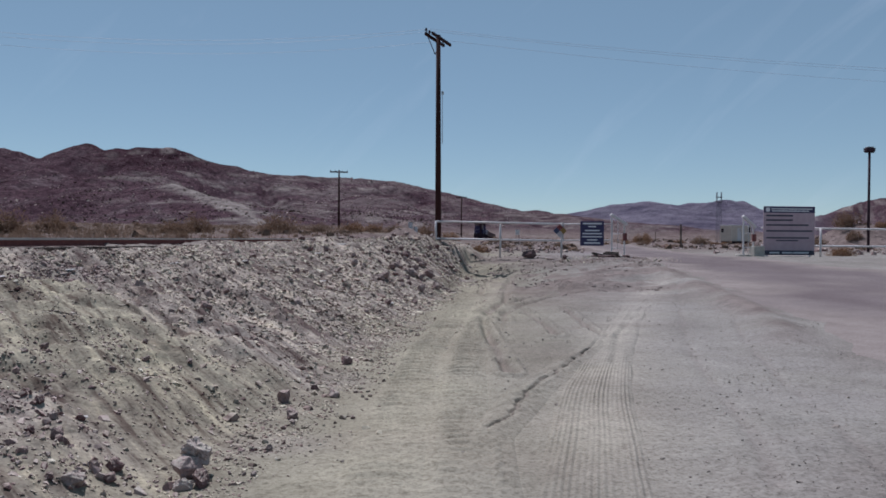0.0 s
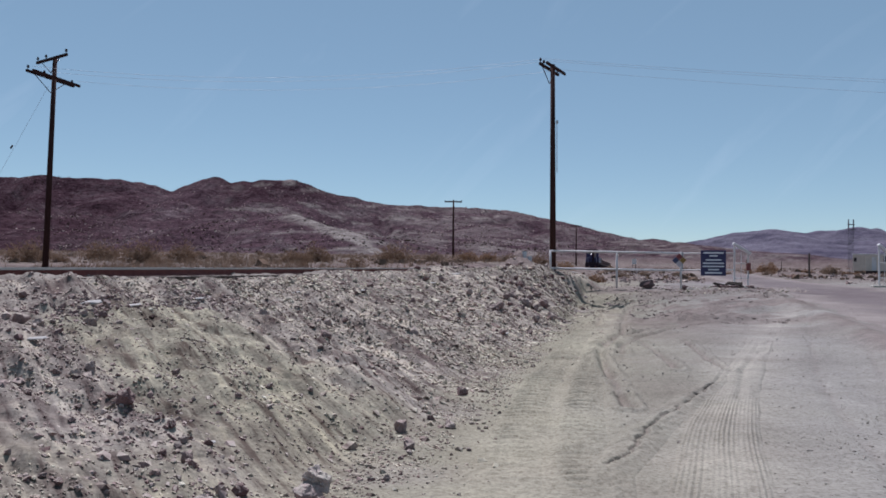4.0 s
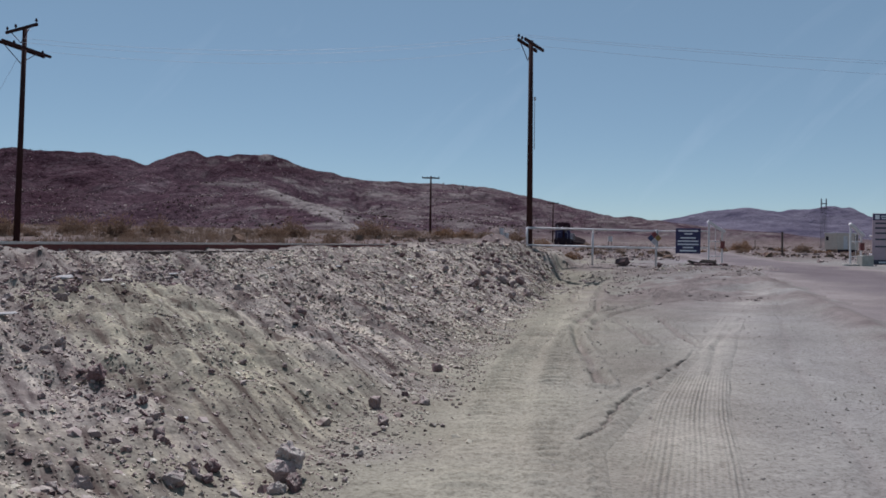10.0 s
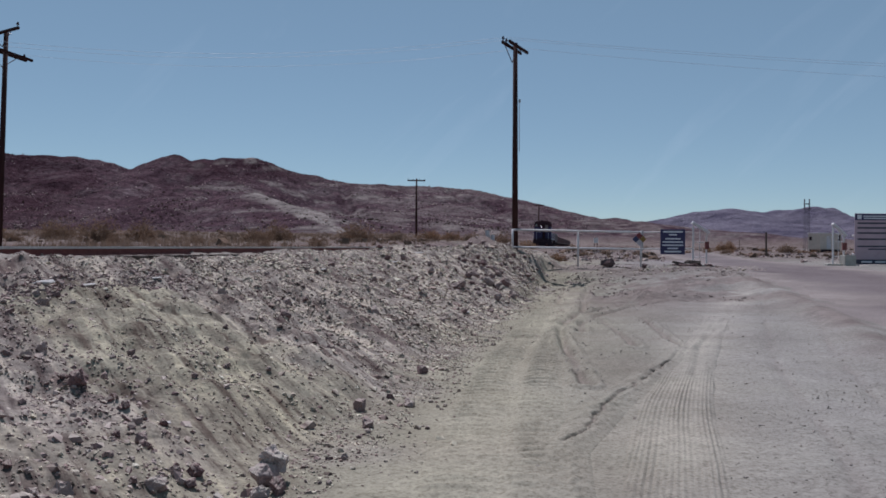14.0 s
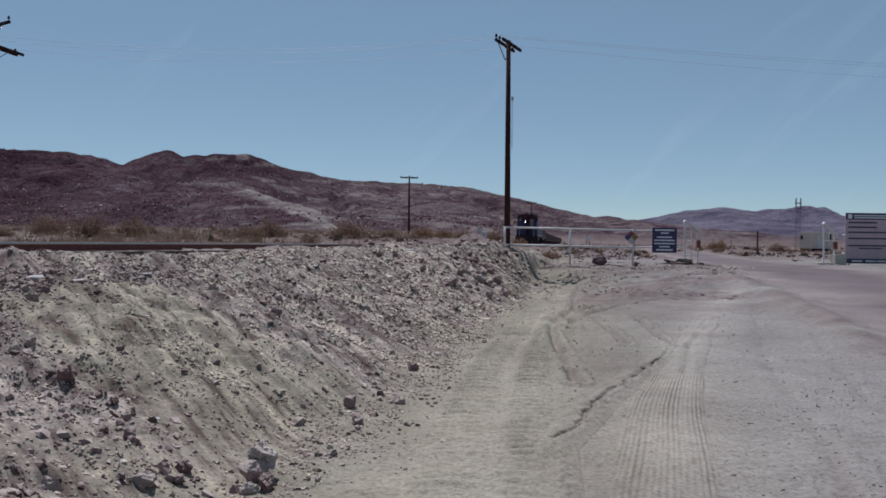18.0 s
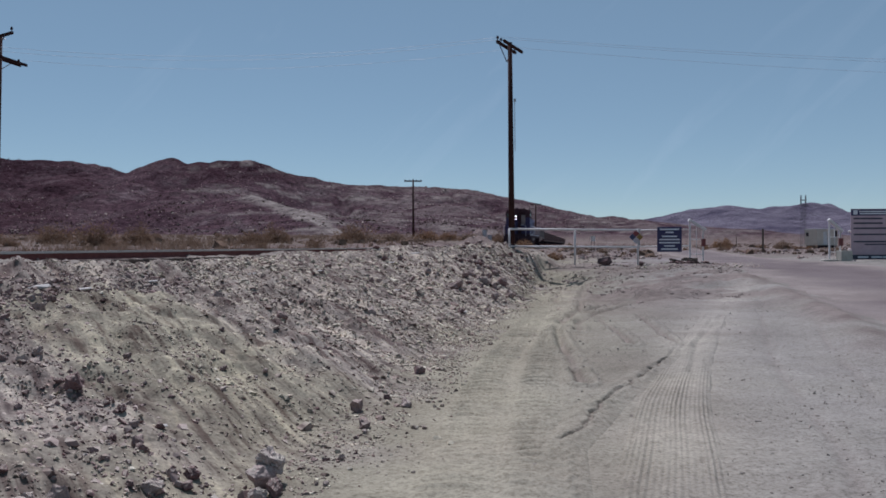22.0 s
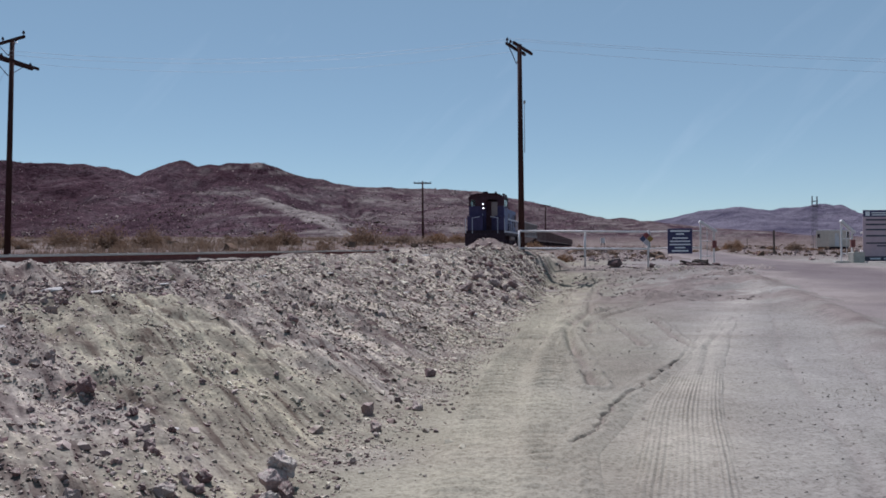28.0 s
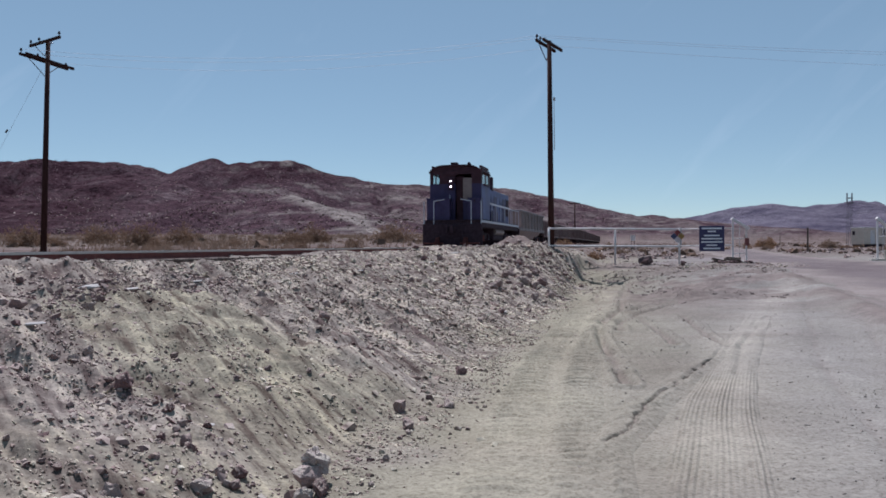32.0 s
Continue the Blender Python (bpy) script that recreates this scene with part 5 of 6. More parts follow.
def build_signs():
    s = empty("warning_sign", pose(10.63, 39.9, 0), "navy blue square sign with rows of white lettering", "sign")
    part("panel", box(1.16, 0.02, 1.18, 0, 0, 1.27, 0.006), M_SIGNBLUE, s)
    white = worn("white sign lettering", (0.6, 0.6, 0.62), (0.75, 0.75, 0.76), 8, 0.6)
    bars(s, [(0, 2.33, 0.92, .07), (0, 2.19, .38, .06), (0, 2.0, 0.72, .06), (0, 1.85, 0.96, .06), (0, 1.70, 0.98, .06), (0, 1.55, 0.5, .06), (0, 1.40, 0.78, .07)], white, -0.013)
    part("bracket", box(0.05, 0.12, 0.9, -0.4, 0.07, 1.45, 0.004), M_STEEL, s)
    part("bracket", box(0.05, 0.12, 0.9, 0.4, 0.07, 1.45, 0.004), M_STEEL, s)

    h = empty("hazard_sign", pose(8.97, 39.5, 1.97), "four-coloured diamond hazard sign on the fence post", "sign")
    side = 0.235
    for dx, dz, c, nm in ((0, 1, (0.13, 0.015, 0.018), "red_quarter"), (-1, 0, (0.018, 0.026, 0.075), "blue_quarter"), (1, 0, (0.19, 0.11, 0.02), "yellow_quarter"), (0, -1, (0.34, 0.31, 0.33), "white_quarter")):
        k = side / math.sqrt(2)
        q = part(nm, box(side - 0.01, 0.015, side - 0.01, 0, 0, -(side - 0.01) / 2, 0.003), worn(nm.replace("_", " ") + " enamel", c, tuple(min(1, v * 1.25) for v in c), 5, 0.5), h)
        q.matrix_local = pose(dx * k, 0, dz * k, 0, 45, 0)
    part("backing", box(0.06, 0.05, 0.8, 0.16, 0.06, -0.4, 0.004), M_STEEL, h)

    b = empty("notice_board", pose(20.52, 40, 0), "large white notice board with dark header and rows of text", "sign")
    part("panel", box(2.62, 0.03, 2.40, 0, 0, 0.86, 0.006), M_SIGNWHITE, b)
    head = part("header", box(2.62, 0.008, 0.30, 0, -0.02, 2.94, 0.003), M_SIGNBLUE, b, "dark navy header band")
    part("foot_band", box(2.60, 0.008, 0.22, 0, -0.02, 0.87, 0.003), M_INK, b)
    bars(b, [(0.12, 3.13, 2.1, .05), (0.05, 3.03, 1.9, .05)], white, -0.028)
    part("emblem", box(0.2, 0.006, 0.2, -1.1, -0.028, 2.99, 0.003), white, head)
    bars(b, [(-0.5, 2.80, 1.37, .08), (-0.5, 2.58, 1.37, .08), (-0.1, 2.34, 2.17, .075), (0.0, 2.05, 2.36, .075), (-0.08, 1.71, 2.2, .07), (-0.1, 1.58, 1.13, .06)], M_INK, -0.022)
    bars(b, [(-0.75, 0.98, 0.5, .07), (-0.1, 0.98, 0.5, .07), (0.6, 0.98, 0.8, .07)], white, -0.028)
    for px in (-1.1, 1.1):
        part("post", box(0.1, 0.1, 2.85, px, 0.08, gz(20.5 + px, 40) - 0.4, 0.008), M_WHITE, b)

    c = link("concrete_block", box(0.55, 0.5, 0.56, 0, 0, 0, 0.03), worn("pale weathered concrete", (0.34, 0.31, 0.27), (0.46, 0.43, 0.38), 5, 0.9, bumps=0.01))
    c.matrix_world = pose(18.78, 39.75, gz(18.62, 39.75) - 0.05, 0, 0, 4)
    tagged(c, "pale weathered concrete block at the gate", "concrete block")
    for px in (11.8, 18.3):
        p = link("concrete_footing", box(1.0, 0.32, 0.12, 0, 0, 0, 0.02), c.data.materials[0])
        p.matrix_world = pose(px, 39.85, gz(px, 39.85) - 0.03)
        tagged(p, "low white concrete footing under the gate", "footing")


def build_fence_right():
    f = empty("pipe_fence", pose(21.9, 40.1, 0), "white painted steel pipe fence beyond the notice board", "fence", "pipe fences")
    for px in (0.3, 4.0, 7.7):
        pipe("post", (px, 0, gz(21.9 + px, 40.1) - 0.3), (px, 0, 2.22), 0.048, f)
    pipe("rail", (-2.7, 0.1, 2.2), (11, 0.1, 2.13), 0.045, f)
    pipe("rail", (-2.7, 0.1, 1.33), (11, 0.1, 1.28), 0.045, f)


build_fence_left()
build_gate_end(11.62, 0.62, 0.7, 2.66, 2.28, "white steel gate end with a sloping cap beside the road")
build_gate_end(18.2, 0.5, 0.7, 2.64, 2.2, "white steel gate end standing on a concrete block")
build_signs()
build_fence_right()


# ---- yard beyond the fence ----
M_TOWER = worn("weathered grey tower steel", (0.075, 0.07, 0.085), (0.12, 0.115, 0.135), 4, 0.7)


def build_yard():
    x, y = 33.85, 55.0
    z = gz(x, y)
    p = empty("floodlight_pole", pose(x, y, z), "dark steel floodlight pole with a boxy lamp head", "lamp post")
    part("pole", tube((0, 0, -0.3), (0, 0, 6.87), 0.092, 0.08, 12), M_DARK, p, smooth=True)
    part("lamp_head", box(0.6, 0.46, 0.26, 0, 0, 6.85, 0.04), M_DARK, p)
    part("lamp_hood", box(0.44, 0.36, 0.08, 0, 0, 7.11, 0.03), M_STEEL, p)
    part("bracket", box(0.7, 0.08, 0.06, 0, 0, 6.78, 0.01), M_DARK, p)

    x, y = 63.6, 150.0
    z = gz(x, y)
    t = empty("lattice_tower", pose(x, y, z), "slim steel lattice tower with a square head", "tower")
    h = 10.3 - z
    for sx in (-1, 1):
        for sy in (-1, 1):
            part("leg", tube((sx * .36, sy * .36, -0.3), (sx * .3, sy * .3, h - 1.6), 0.035, 0.035, 6), M_TOWER, t)
    n = 8
    for i in range(n):
        z0, z1 = i * (h - 1.6) / n, (i + 1) * (h - 1.6) / n
        for sy in (-1, 1):
            part("brace", tube((-.34, sy * .34, z0), (.34, sy * .34, z1), 0.02, 0.02, 5), M_TOWER, t)
    for sx in (-1, 1):
        part("head_post", box(0.11, 0.3, 1.7, sx * 0.42, 0, h - 1.7, 0.02), M_TOWER, t)
    part("head_beam", box(1.0, 0.5, 0.16, 0, 0, h - 0.95, 0.02), M_TOWER, t)
    part("platform", box(1.3, 0.9, 0.12, 0, 0, h - 1.8, 0.02), M_TOWER, t)

    x, y = 60.2, 131.0
    z = gz(x, y)
    q = empty("office_trailer", pose(x - 3.5, y, z - 0.05, 0, 0, -68), "cream site office trailer on dark blocks", "trailer")
    part("body", box(2.4, 4.3, 2.45, 0, 2.15, 0.6, 0.06), M_TRAILER, q)
    part("roof", box(2.55, 4.45, 0.12, 0, 2.15, 3.05, 0.03), M_WHITE, q)
    part("skirt", box(2.1, 4.0, 0.65, 0, 2.15, -0.05, 0.02), M_DARK, q)
    part("window", box(0.06, 0.55, 0.9, 1.2, 3.8, 1.95, 0.01), M_DARK, q)
    door = part("door", box(0.05, 0.85, 2.0, 1.2, 1.7, 0.7, 0.01), M_WHITE, q)
    part("handle", box(0.05, 0.12, 0.05, 1.24, 2.0, 1.65, 0.01), M_STEEL, door)
    part("window", box(0.5, 0.06, 0.6, -0.7, 0, 2.0, 0.01), M_DARK, q)
    for k in range(9):
        part("cladding_rib", box(0.03, 0.02, 2.35, -1.08 + k * 0.27, -0.008, 0.65), M_TRAILER, q)

    for bx, far, z1, r in ((0.3764, 80, 3.07, 0.09), (0.305, 120, 2.9, 0.06), (0.345, 140, 2.8, 0.06), (0.52, 110, 3.0, 0.07)):
        px = bx * far
        ob = link("marker_post", tube((0, 0, -0.3), (0, 0, z1 - gz(px, far)), r, r, 8), M_TIE)
        ob.matrix_world = pose(px, far, gz(px, far))
        tagged(ob, "lone dark wooden post standing in the yard", "post", "marker posts")

    x, y = 21.1, 120.0
    k = empty("water_tank", pose(x, y, gz(x, y)), "small white cylindrical tank on a steel stand", "tank")
    part("tank", tube((0, 0, 1.35), (0, 0, 2.1), 0.31, 0.31, 16), M_WHITE, k, smooth=False)
    for sx in (-1, 1):
        for sy in (-1, 1):
            part("leg", tube((sx * .2, sy * .2, -0.2), (sx * .2, sy * .2, 1.35), 0.025, 0.025, 6), M_DARK, k)

    # two pale drums on the spoil heap beyond the track
    for x, y in ((5.1, 106.3), (5.75, 106.5)):
        ob = empty("drum", pose(x, y, gz(x, y) + 0.02), "faded white steel drum on a brown spoil heap", "drum", "drums on the spoil heap")
        part("shell", tube((0, 0, 0), (0, 0, 0.86), 0.28, 0.28, 18), M_WHITE, ob)
        for z in (0.28, 0.57):
            part("hoop", tube((0, 0, z), (0, 0, z + 0.03), 0.295, 0.295, 18), M_STEEL, ob)
        part("lid", tube((0, 0, 0.85), (0, 0, 0.88), 0.26, 0.26, 18), M_STEEL, ob)


build_yard()


# ---- dry brush ----
def leaf_material(name, dark, light):
    m, t, b = material(name, 0.8, spec=0.2)
    g = t.nodes.new("ShaderNodeNewGeometry")
    t.links.new(ramp(t, g.outputs["Random Per Island"], (0, dark), (1, light)), b.inputs["Base Color"])
    thin = t.nodes.new("ShaderNodeBsdfTranslucent")
    both = t.nodes.new("ShaderNodeMixShader")
    both.inputs[0].default_value = 0.35
    t.links.new(b.inputs["Base Color"].links[0].from_socket, thin.inputs[0])
    t.links.new(b.outputs[0], both.inputs[1])
    t.links.new(thin.outputs[0], both.inputs[2])
    t.links.new(both.outputs[0], t.nodes["Material Output"].inputs[0])
    return m


M_OLIVE = leaf_material("olive creosote leaves", (0.115, 0.07, 0.048), (0.21, 0.136, 0.09))
M_STRAW = leaf_material("dry straw stems", (0.135, 0.09, 0.066), (0.225, 0.157, 0.112))
M_TUMBLE = leaf_material("red-brown tumbleweed stems", (0.11, 0.06, 0.035), (0.27, 0.165, 0.10))


def twig_cloud(rng, n, rx, rz, length, width, lift=0.5):
    """Many small crossed slivers in an uneven dome: x, y, z arrays and triangles."""
    a, u = rng.uniform(0, 6.283, n), rng.uniform(0, 1, n)
    lobe = 1 + 0.28 * np.sin(3 * a + rng.uniform(0, 6)) + 0.18 * np.sin(5 * a + rng.uniform(0, 6))
    el = np.arcsin(rng.uniform(0.02, 1, n))
    r = (0.35 + 0.65 * u ** 0.5) * lobe
    p = np.stack([rx * r * np.cos(el) * np.cos(a), rx * r * np.cos(el) * np.sin(a), rz * r * np.sin(el)], -1)
    d = rng.normal(0, 1, (n, 3)) + p / rx * lift + np.array([0, 0, lift])
    d /= np.linalg.norm(d, axis=1)[:, None]
    e = np.cross(d, rng.normal(0, 1, (n, 3)))
    e /= np.linalg.norm(e, axis=1)[:, None]
    v = np.stack([p - e * width / 2, p + e * width / 2, p + d * length], 1).reshape(-1, 3)
    v[:, 2] = np.maximum(v[:, 2], 0.0)
    return v, np.arange(3 * n).reshape(-1, 3)


def build_brush():
    rng = np.random.default_rng(17)
    kinds = []
    for i, (mat, n, rx, rz, name, label, cat) in enumerate((
            (M_OLIVE, 1500, 1.0, 1.15, "shrub", "olive brown creosote shrub on the desert plain", "shrub"), (M_OLIVE, 1300, 1.1, 0.95, "shrub", "olive brown creosote shrub on the desert plain", "shrub"),
            (M_STRAW, 1200, 0.9, 0.7, "dry_bush", "straw coloured dry bush beyond the track", "bush"), (M_TUMBLE, 1300, 1.0, 0.8, "tumbleweed", "red-brown dry tumbleweed resting by the fence", "bush"))):
        v, f = twig_cloud(rng, n, rx, rz, 0.22, 0.05)
        crown = sheet("crown", v, f, mat, smooth=False)
        top = empty(name, pose(0, 0, -50), label, cat, cat + "es" if cat == "bush" else "shrubs")
        crown.parent = top
        for k in range(6):
            a = k * 1.05 + i
            part("stem", tube((0, 0, 0), (0.5 * rx * math.cos(a), 0.5 * rx * math.sin(a), 0.55 * rz), 0.025, 0.012, 5), M_TIE, top)
        kinds.append(top)
    used = [False] * 4

    def plant(k, x, y, size, turn):
        m = pose(x, y, gz(x, y) - 0.04, 0, 0, turn)
        if not used[k]:
            kinds[k].matrix_world = m
            used[k] = True
            ob = kinds[k]
        else:
            ob = copy_thing(kinds[k], m)
        ob.scale = (size, size, size)

    # near the fence
    plant(3, 4.3, 45.0, 0.5, 20)
    plant(3, 5.75, 44.5, 0.48, 140)
    plant(3, 24.1, 41.5, 0.62, 60)
    plant(3, 1.2, 44.0, 0.45, 200)
    # larger shrubs beyond the track: bearing, distance, size
    for b, far, size, k in ((-0.41, 62, 1.3, 0), (-0.105, 80, 1.6, 1), (-0.20, 75, 1.2, 0), (-0.225, 70, 1.1, 1), (-0.06, 85, 1.1, 2), (-0.02, 90, 1.2, 3), (0.005, 96, 1.1, 3), (-0.46, 70, 1.5, 1),
                            (-0.36, 66, 1.2, 0), (-0.55, 58, 1.4, 1), (0.03, 100, 1.3, 2), (0.065, 118, 1.5, 0), (0.15, 125, 1.4, 2), (0.33, 105, 1.3, 3), (0.40, 100, 1.2, 2), (0.55, 90, 1.3, 2), (0.6, 100, 1.4, 3)):
        plant(k, b * far, far, size, rng.uniform(0, 360))
    for i in range(44):
        far = rng.uniform(50, 170)
        b = rng.uniform(-0.62, 0.02)
        plant(int(rng.integers(0, 3)), b * far, far, rng.uniform(0.3, 0.75), rng.uniform(0, 360))
    for i in range(36):
        far = rng.uniform(70, 220)
        b = rng.uniform(0.14, 0.62)
        x = b * far
        if road_left(far) - 1 < x < road_right(far) + 1:
            continue
        plant(int(rng.integers(2, 4)), x, far, rng.uniform(0.3, 0.8), rng.uniform(0, 360))
    # a ragged row of dead brush along the berm of the yard, and on the mound
    for i in range(20):
        x = rng.uniform(26, 58)
        plant(3, x, 95 + 0.2 * x + rng.normal(0, 3.5), rng.uniform(0.25, 0.55), rng.uniform(0, 360))
    for x, y, size, k in ((52.5, 88, 0.9, 0), (54, 92, 1.4, 0), (57, 90, 0.8, 3), (60, 91, 1.1, 2), (63, 90, 0.9, 0)):
        plant(k, x, y, size, rng.uniform(0, 360))
    # straw grass
    n = 10000
    far = 34 + 150 * rng.uniform(0, 1, n) ** 1.3
    b = rng.uniform(-0.66, 0.10, n)
    x, y = b * far, far
    d = CA * x - SA * y
    ok = (d < -14.5) & (rng.uniform(0, 1, n) < ss(-0.5, 0.5, fbm(x, y, 9, 181, 3)))
    x, y = x[ok], y[ok]
    z = ground_height(x, y)
    V, F = [], []
    for k in range(5):
        m = len(x)
        a = rng.uniform(0, 6.283, m)
        h = rng.uniform(0.15, 0.5, m)
        px, py = x + rng.normal(0, 0.12, m), y + rng.normal(0, 0.12, m)
        w = 0.03
        V.append(np.stack([np.stack([px - w * np.cos(a), py - w * np.sin(a), z - 0.03], -1), np.stack([px + w * np.cos(a), py + w * np.sin(a), z - 0.03], -1),
                           np.stack([px + rng.normal(0, 0.12, m), py + rng.normal(0, 0.12, m), z + h], -1)], 1).reshape(-1, 3))
    V = np.concatenate(V)
    g = sheet("dry_grass", V, np.arange(len(V)).reshape(-1, 3), M_STRAW, smooth=False)
    tagged(g, "sparse straw coloured dry grass beyond the track", "grass", kind="stuff")


build_brush()


# ---- train ----
def wheelset(parent, y, r, track_half=0.75):
    w = part("wheelset", tube((-0.85, 0, 0), (0.85, 0, 0), 0.08, 0.08, 10), M_DARK, parent)
    for sx in (-1, 1):
        bm = tube((sx * (track_half - 0.07), 0, 0), (sx * (track_half + 0.07), 0, 0), r, r, 28)
        tube((sx * (track_half - 0.1), 0, 0), (sx * (track_half - 0.07), 0, 0), r + 0.025, r + 0.025, 28, bm)
        for k in range(5):
            a = k * 1.2566
            tube((sx * (track_half + 0.06), 0.55 * r * math.cos(a), 0.55 * r * math.sin(a)), (sx * (track_half + 0.085), 0.55 * r * math.cos(a), 0.55 * r * math.sin(a)), 0.06, 0.06, 8, bm)
        part("wheel", bm, M_RUST, w)
    w.matrix_local = pose(0, y, r)
    return w


def truck(parent, y, half, r):
    t = part("truck_frame", box(0.16, 2 * half + 0.9, 0.32, -1.02, 0, 0.42, 0.05), M_DARK, parent)
    t.matrix_local = pose(0, y, 0)
    part("side_frame", box(0.16, 2 * half + 0.9, 0.32, 1.02, 0, 0.42, 0.05), M_DARK, t)
    part("bolster", box(2.2, 0.45, 0.3, 0, 0, 0.55, 0.03), M_DARK, t)
    for sx in (-1, 1):
        for sy in (-1, 1):
            part("axle_box", box(0.24, 0.32, 0.34, sx * 1.08, sy * half, 0.34, 0.04), M_DARK, t)
        part("spring", tube((sx * 1.05, 0, 0.3), (sx * 1.05, 0, 0.62), 0.12, 0.12, 10), M_RUST, t)


M_CABTOP = worn("sooty maroon-brown cab paint", (0.034, 0.016, 0.022), (0.072, 0.034, 0.045), 3, 0.6, spec=0.12)
M_TAN = worn("tan cab door paint", (0.15, 0.11, 0.105), (0.22, 0.17, 0.155), 4, 0.6)
M_RAILING = worn("grimy pale handrail paint", (0.34, 0.35, 0.40), (0.48, 0.49, 0.54), 6, 0.5)
M_GLASS, _t, _b = material("cab window glass", 0.05, spec=0.6)
_b.inputs["Transmission Weight"].default_value = 1.0
_b.inputs["Base Color"].default_value = (0.75, 0.82, 0.82, 1)
_b.inputs["IOR"].default_value = 1.3


def build_locomotive():
    lo = empty("locomotive", pose(0, 0, 0), "blue diesel switcher locomotive with lit headlights and dark cab", "locomotive")
    L = 14.2
    # frame and deck
    fr = part("underframe", box(2.95, L - 0.3, 0.34, 0, L / 2, 1.0, 0.03), M_DARK, lo)
    part("deck_edge", box(0.05, L - 0.4, 0.12, 1.5, L / 2, 1.25, 0.01), M_RAILING, fr)
    part("deck_edge", box(0.05, L - 0.4, 0.12, -1.5, L / 2, 1.25, 0.01), M_RAILING, fr)
    part("deck", box(3.0, L - 0.2, 0.05, 0, L / 2, 1.345, 0.01), M_DARK, fr)
    for y0, sg in ((0.0, 1), (L, -1)):
        p = part("pilot", box(3.12, 0.12, 1.12, 0, y0 + sg * 0.1, 0.06, 0.03), M_DARK, lo)
        part("footboard", box(1.0, 0.3, 0.06, -0.95, y0 - sg * 0.1, 0.16, 0.01), M_RUST, p)
        part("footboard", box(1.0, 0.3, 0.06, 0.95, y0 - sg * 0.1, 0.16, 0.01), M_RUST, p)
        bm = box(0.34, 0.7, 0.3, 0, y0 - sg * 0.2, 0.75, 0.06)
        box(0.16, 0.3, 0.4, 0.12, y0 - sg * 0.62, 0.7, 0.04, bm)
        box(0.12, 0.26, 0.36, -0.14, y0 - sg * 0.55, 0.72, 0.03, bm)
        part("coupler", bm, M_DARK, p)
        for sx in (-1, 1):
            for k in range(3):
                part("step", box(0.5, 0.32, 0.04, sx * 1.25, y0 + sg * 0.36, 0.3 + 0.34 * k, 0.008), M_DARK, p)
            for xo in (0.98, 1.5):
                q = part("handrail", tube((sx * xo, y0 + sg * 0.12, 0.9), (sx * xo, y0 + sg * 0.12, 2.35), 0.024, 0.024, 8), M_RAILING, p)
            part("handrail", tube((sx * 0.98, y0 + sg * 0.12, 2.35), (sx * 0.42, y0 + sg * 0.12, 2.45), 0.024, 0.024, 8), M_RAILING, p)
        part("air_hose", tube((0.55, y0 - sg * 0.05, 0.9), (0.6, y0 - sg * 0.2, 0.35), 0.03, 0.03, 6), M_DARK, p)
    # cab shell with real window openings, built of posts and panels
    c0, c1, w = 0.95, 3.55, 2.75
    cab = part("cab", box(w, 0.05, 0.02, 0, c0 + 0.03, 1.40), M_BLUE, lo)
    zs, zt = 3.30, 3.80

    def wall(name, x0, x1, z0, z1, y, mat, th=0.05):
        part(name, box(x1 - x0, th, z1 - z0, (x0 + x1) / 2, y, z0, 0.008), mat, cab)

    for y in (c0 + 0.02, c1 - 0.02):
        front = y < 2
        wall("end_panel", -1.375, -0.02 if front else -0.4, 1.40, zs, y, M_BLUE)
        wall("end_panel", 0.86, 1.375, 1.40, zs, y, M_BLUE)
        for x0, x1 in ((-1.375, -1.2), (-0.86, -0.02 if front else -0.4), (0.86, 1.375)):
            wall("window_post", x0, x1, zs, zt, y, M_CABTOP)
        wall("top_panel", -1.375, 1.375, zt, 4.0, y, M_CABTOP)
        wall("pane", -1.2, -0.86, zs, zt, y, M_GLASS, 0.01)
    wall("door", 0.40, 0.86, 2.46, 3.6, c0 + 0.0, M_TAN, 0.04)
    wall("door_panel", 0.40, 0.86, 1.42, 2.455, c0 + 0.0, M_BLUE, 0.04)
    wall("door_recess", -0.02, 0.42, 1.42, 3.7, c0 + 0.32, M_CABTOP, 0.05)
    wall("end_panel", -0.4, 0.86, 1.4, zt, c1 - 0.02, M_CABTOP)
    for sx in (-1, 1):
        x = sx * 1.35
        side = part("side_panel", box(0.05, c1 - c0 - 0.1, zs - 1.4, x, (c0 + c1) / 2, 1.4, 0.008), M_LITBLUE if sx > 0 else M_BLUE, cab)
        part("side_top", box(0.05, c1 - c0 - 0.1, 0.28, x, (c0 + c1) / 2, zt, 0.008), M_CABTOP, cab)
        for ya, yb in ((c0 + 0.05, c0 + 0.3), (2.12, 2.28), (c1 - 0.4, c1 - 0.05)):
            part("side_post", box(0.05, yb - ya, zt - zs, x, (ya + yb) / 2, zs, 0.006), M_CABTOP, cab)
        part("pane", box(0.01, 1.8, zt - zs, x, 2.2, zs), M_GLASS, cab)
        part("arm_rest", box(0.14, 1.6, 0.05, sx * 1.43, 2.2, zs - 0.06, 0.01), M_CABTOP, cab)
        part("sun_shade", box(0.16, 1.7, 0.03, sx * 1.43, 2.2, zt + 0.08, 0.008), M_CABTOP, cab)
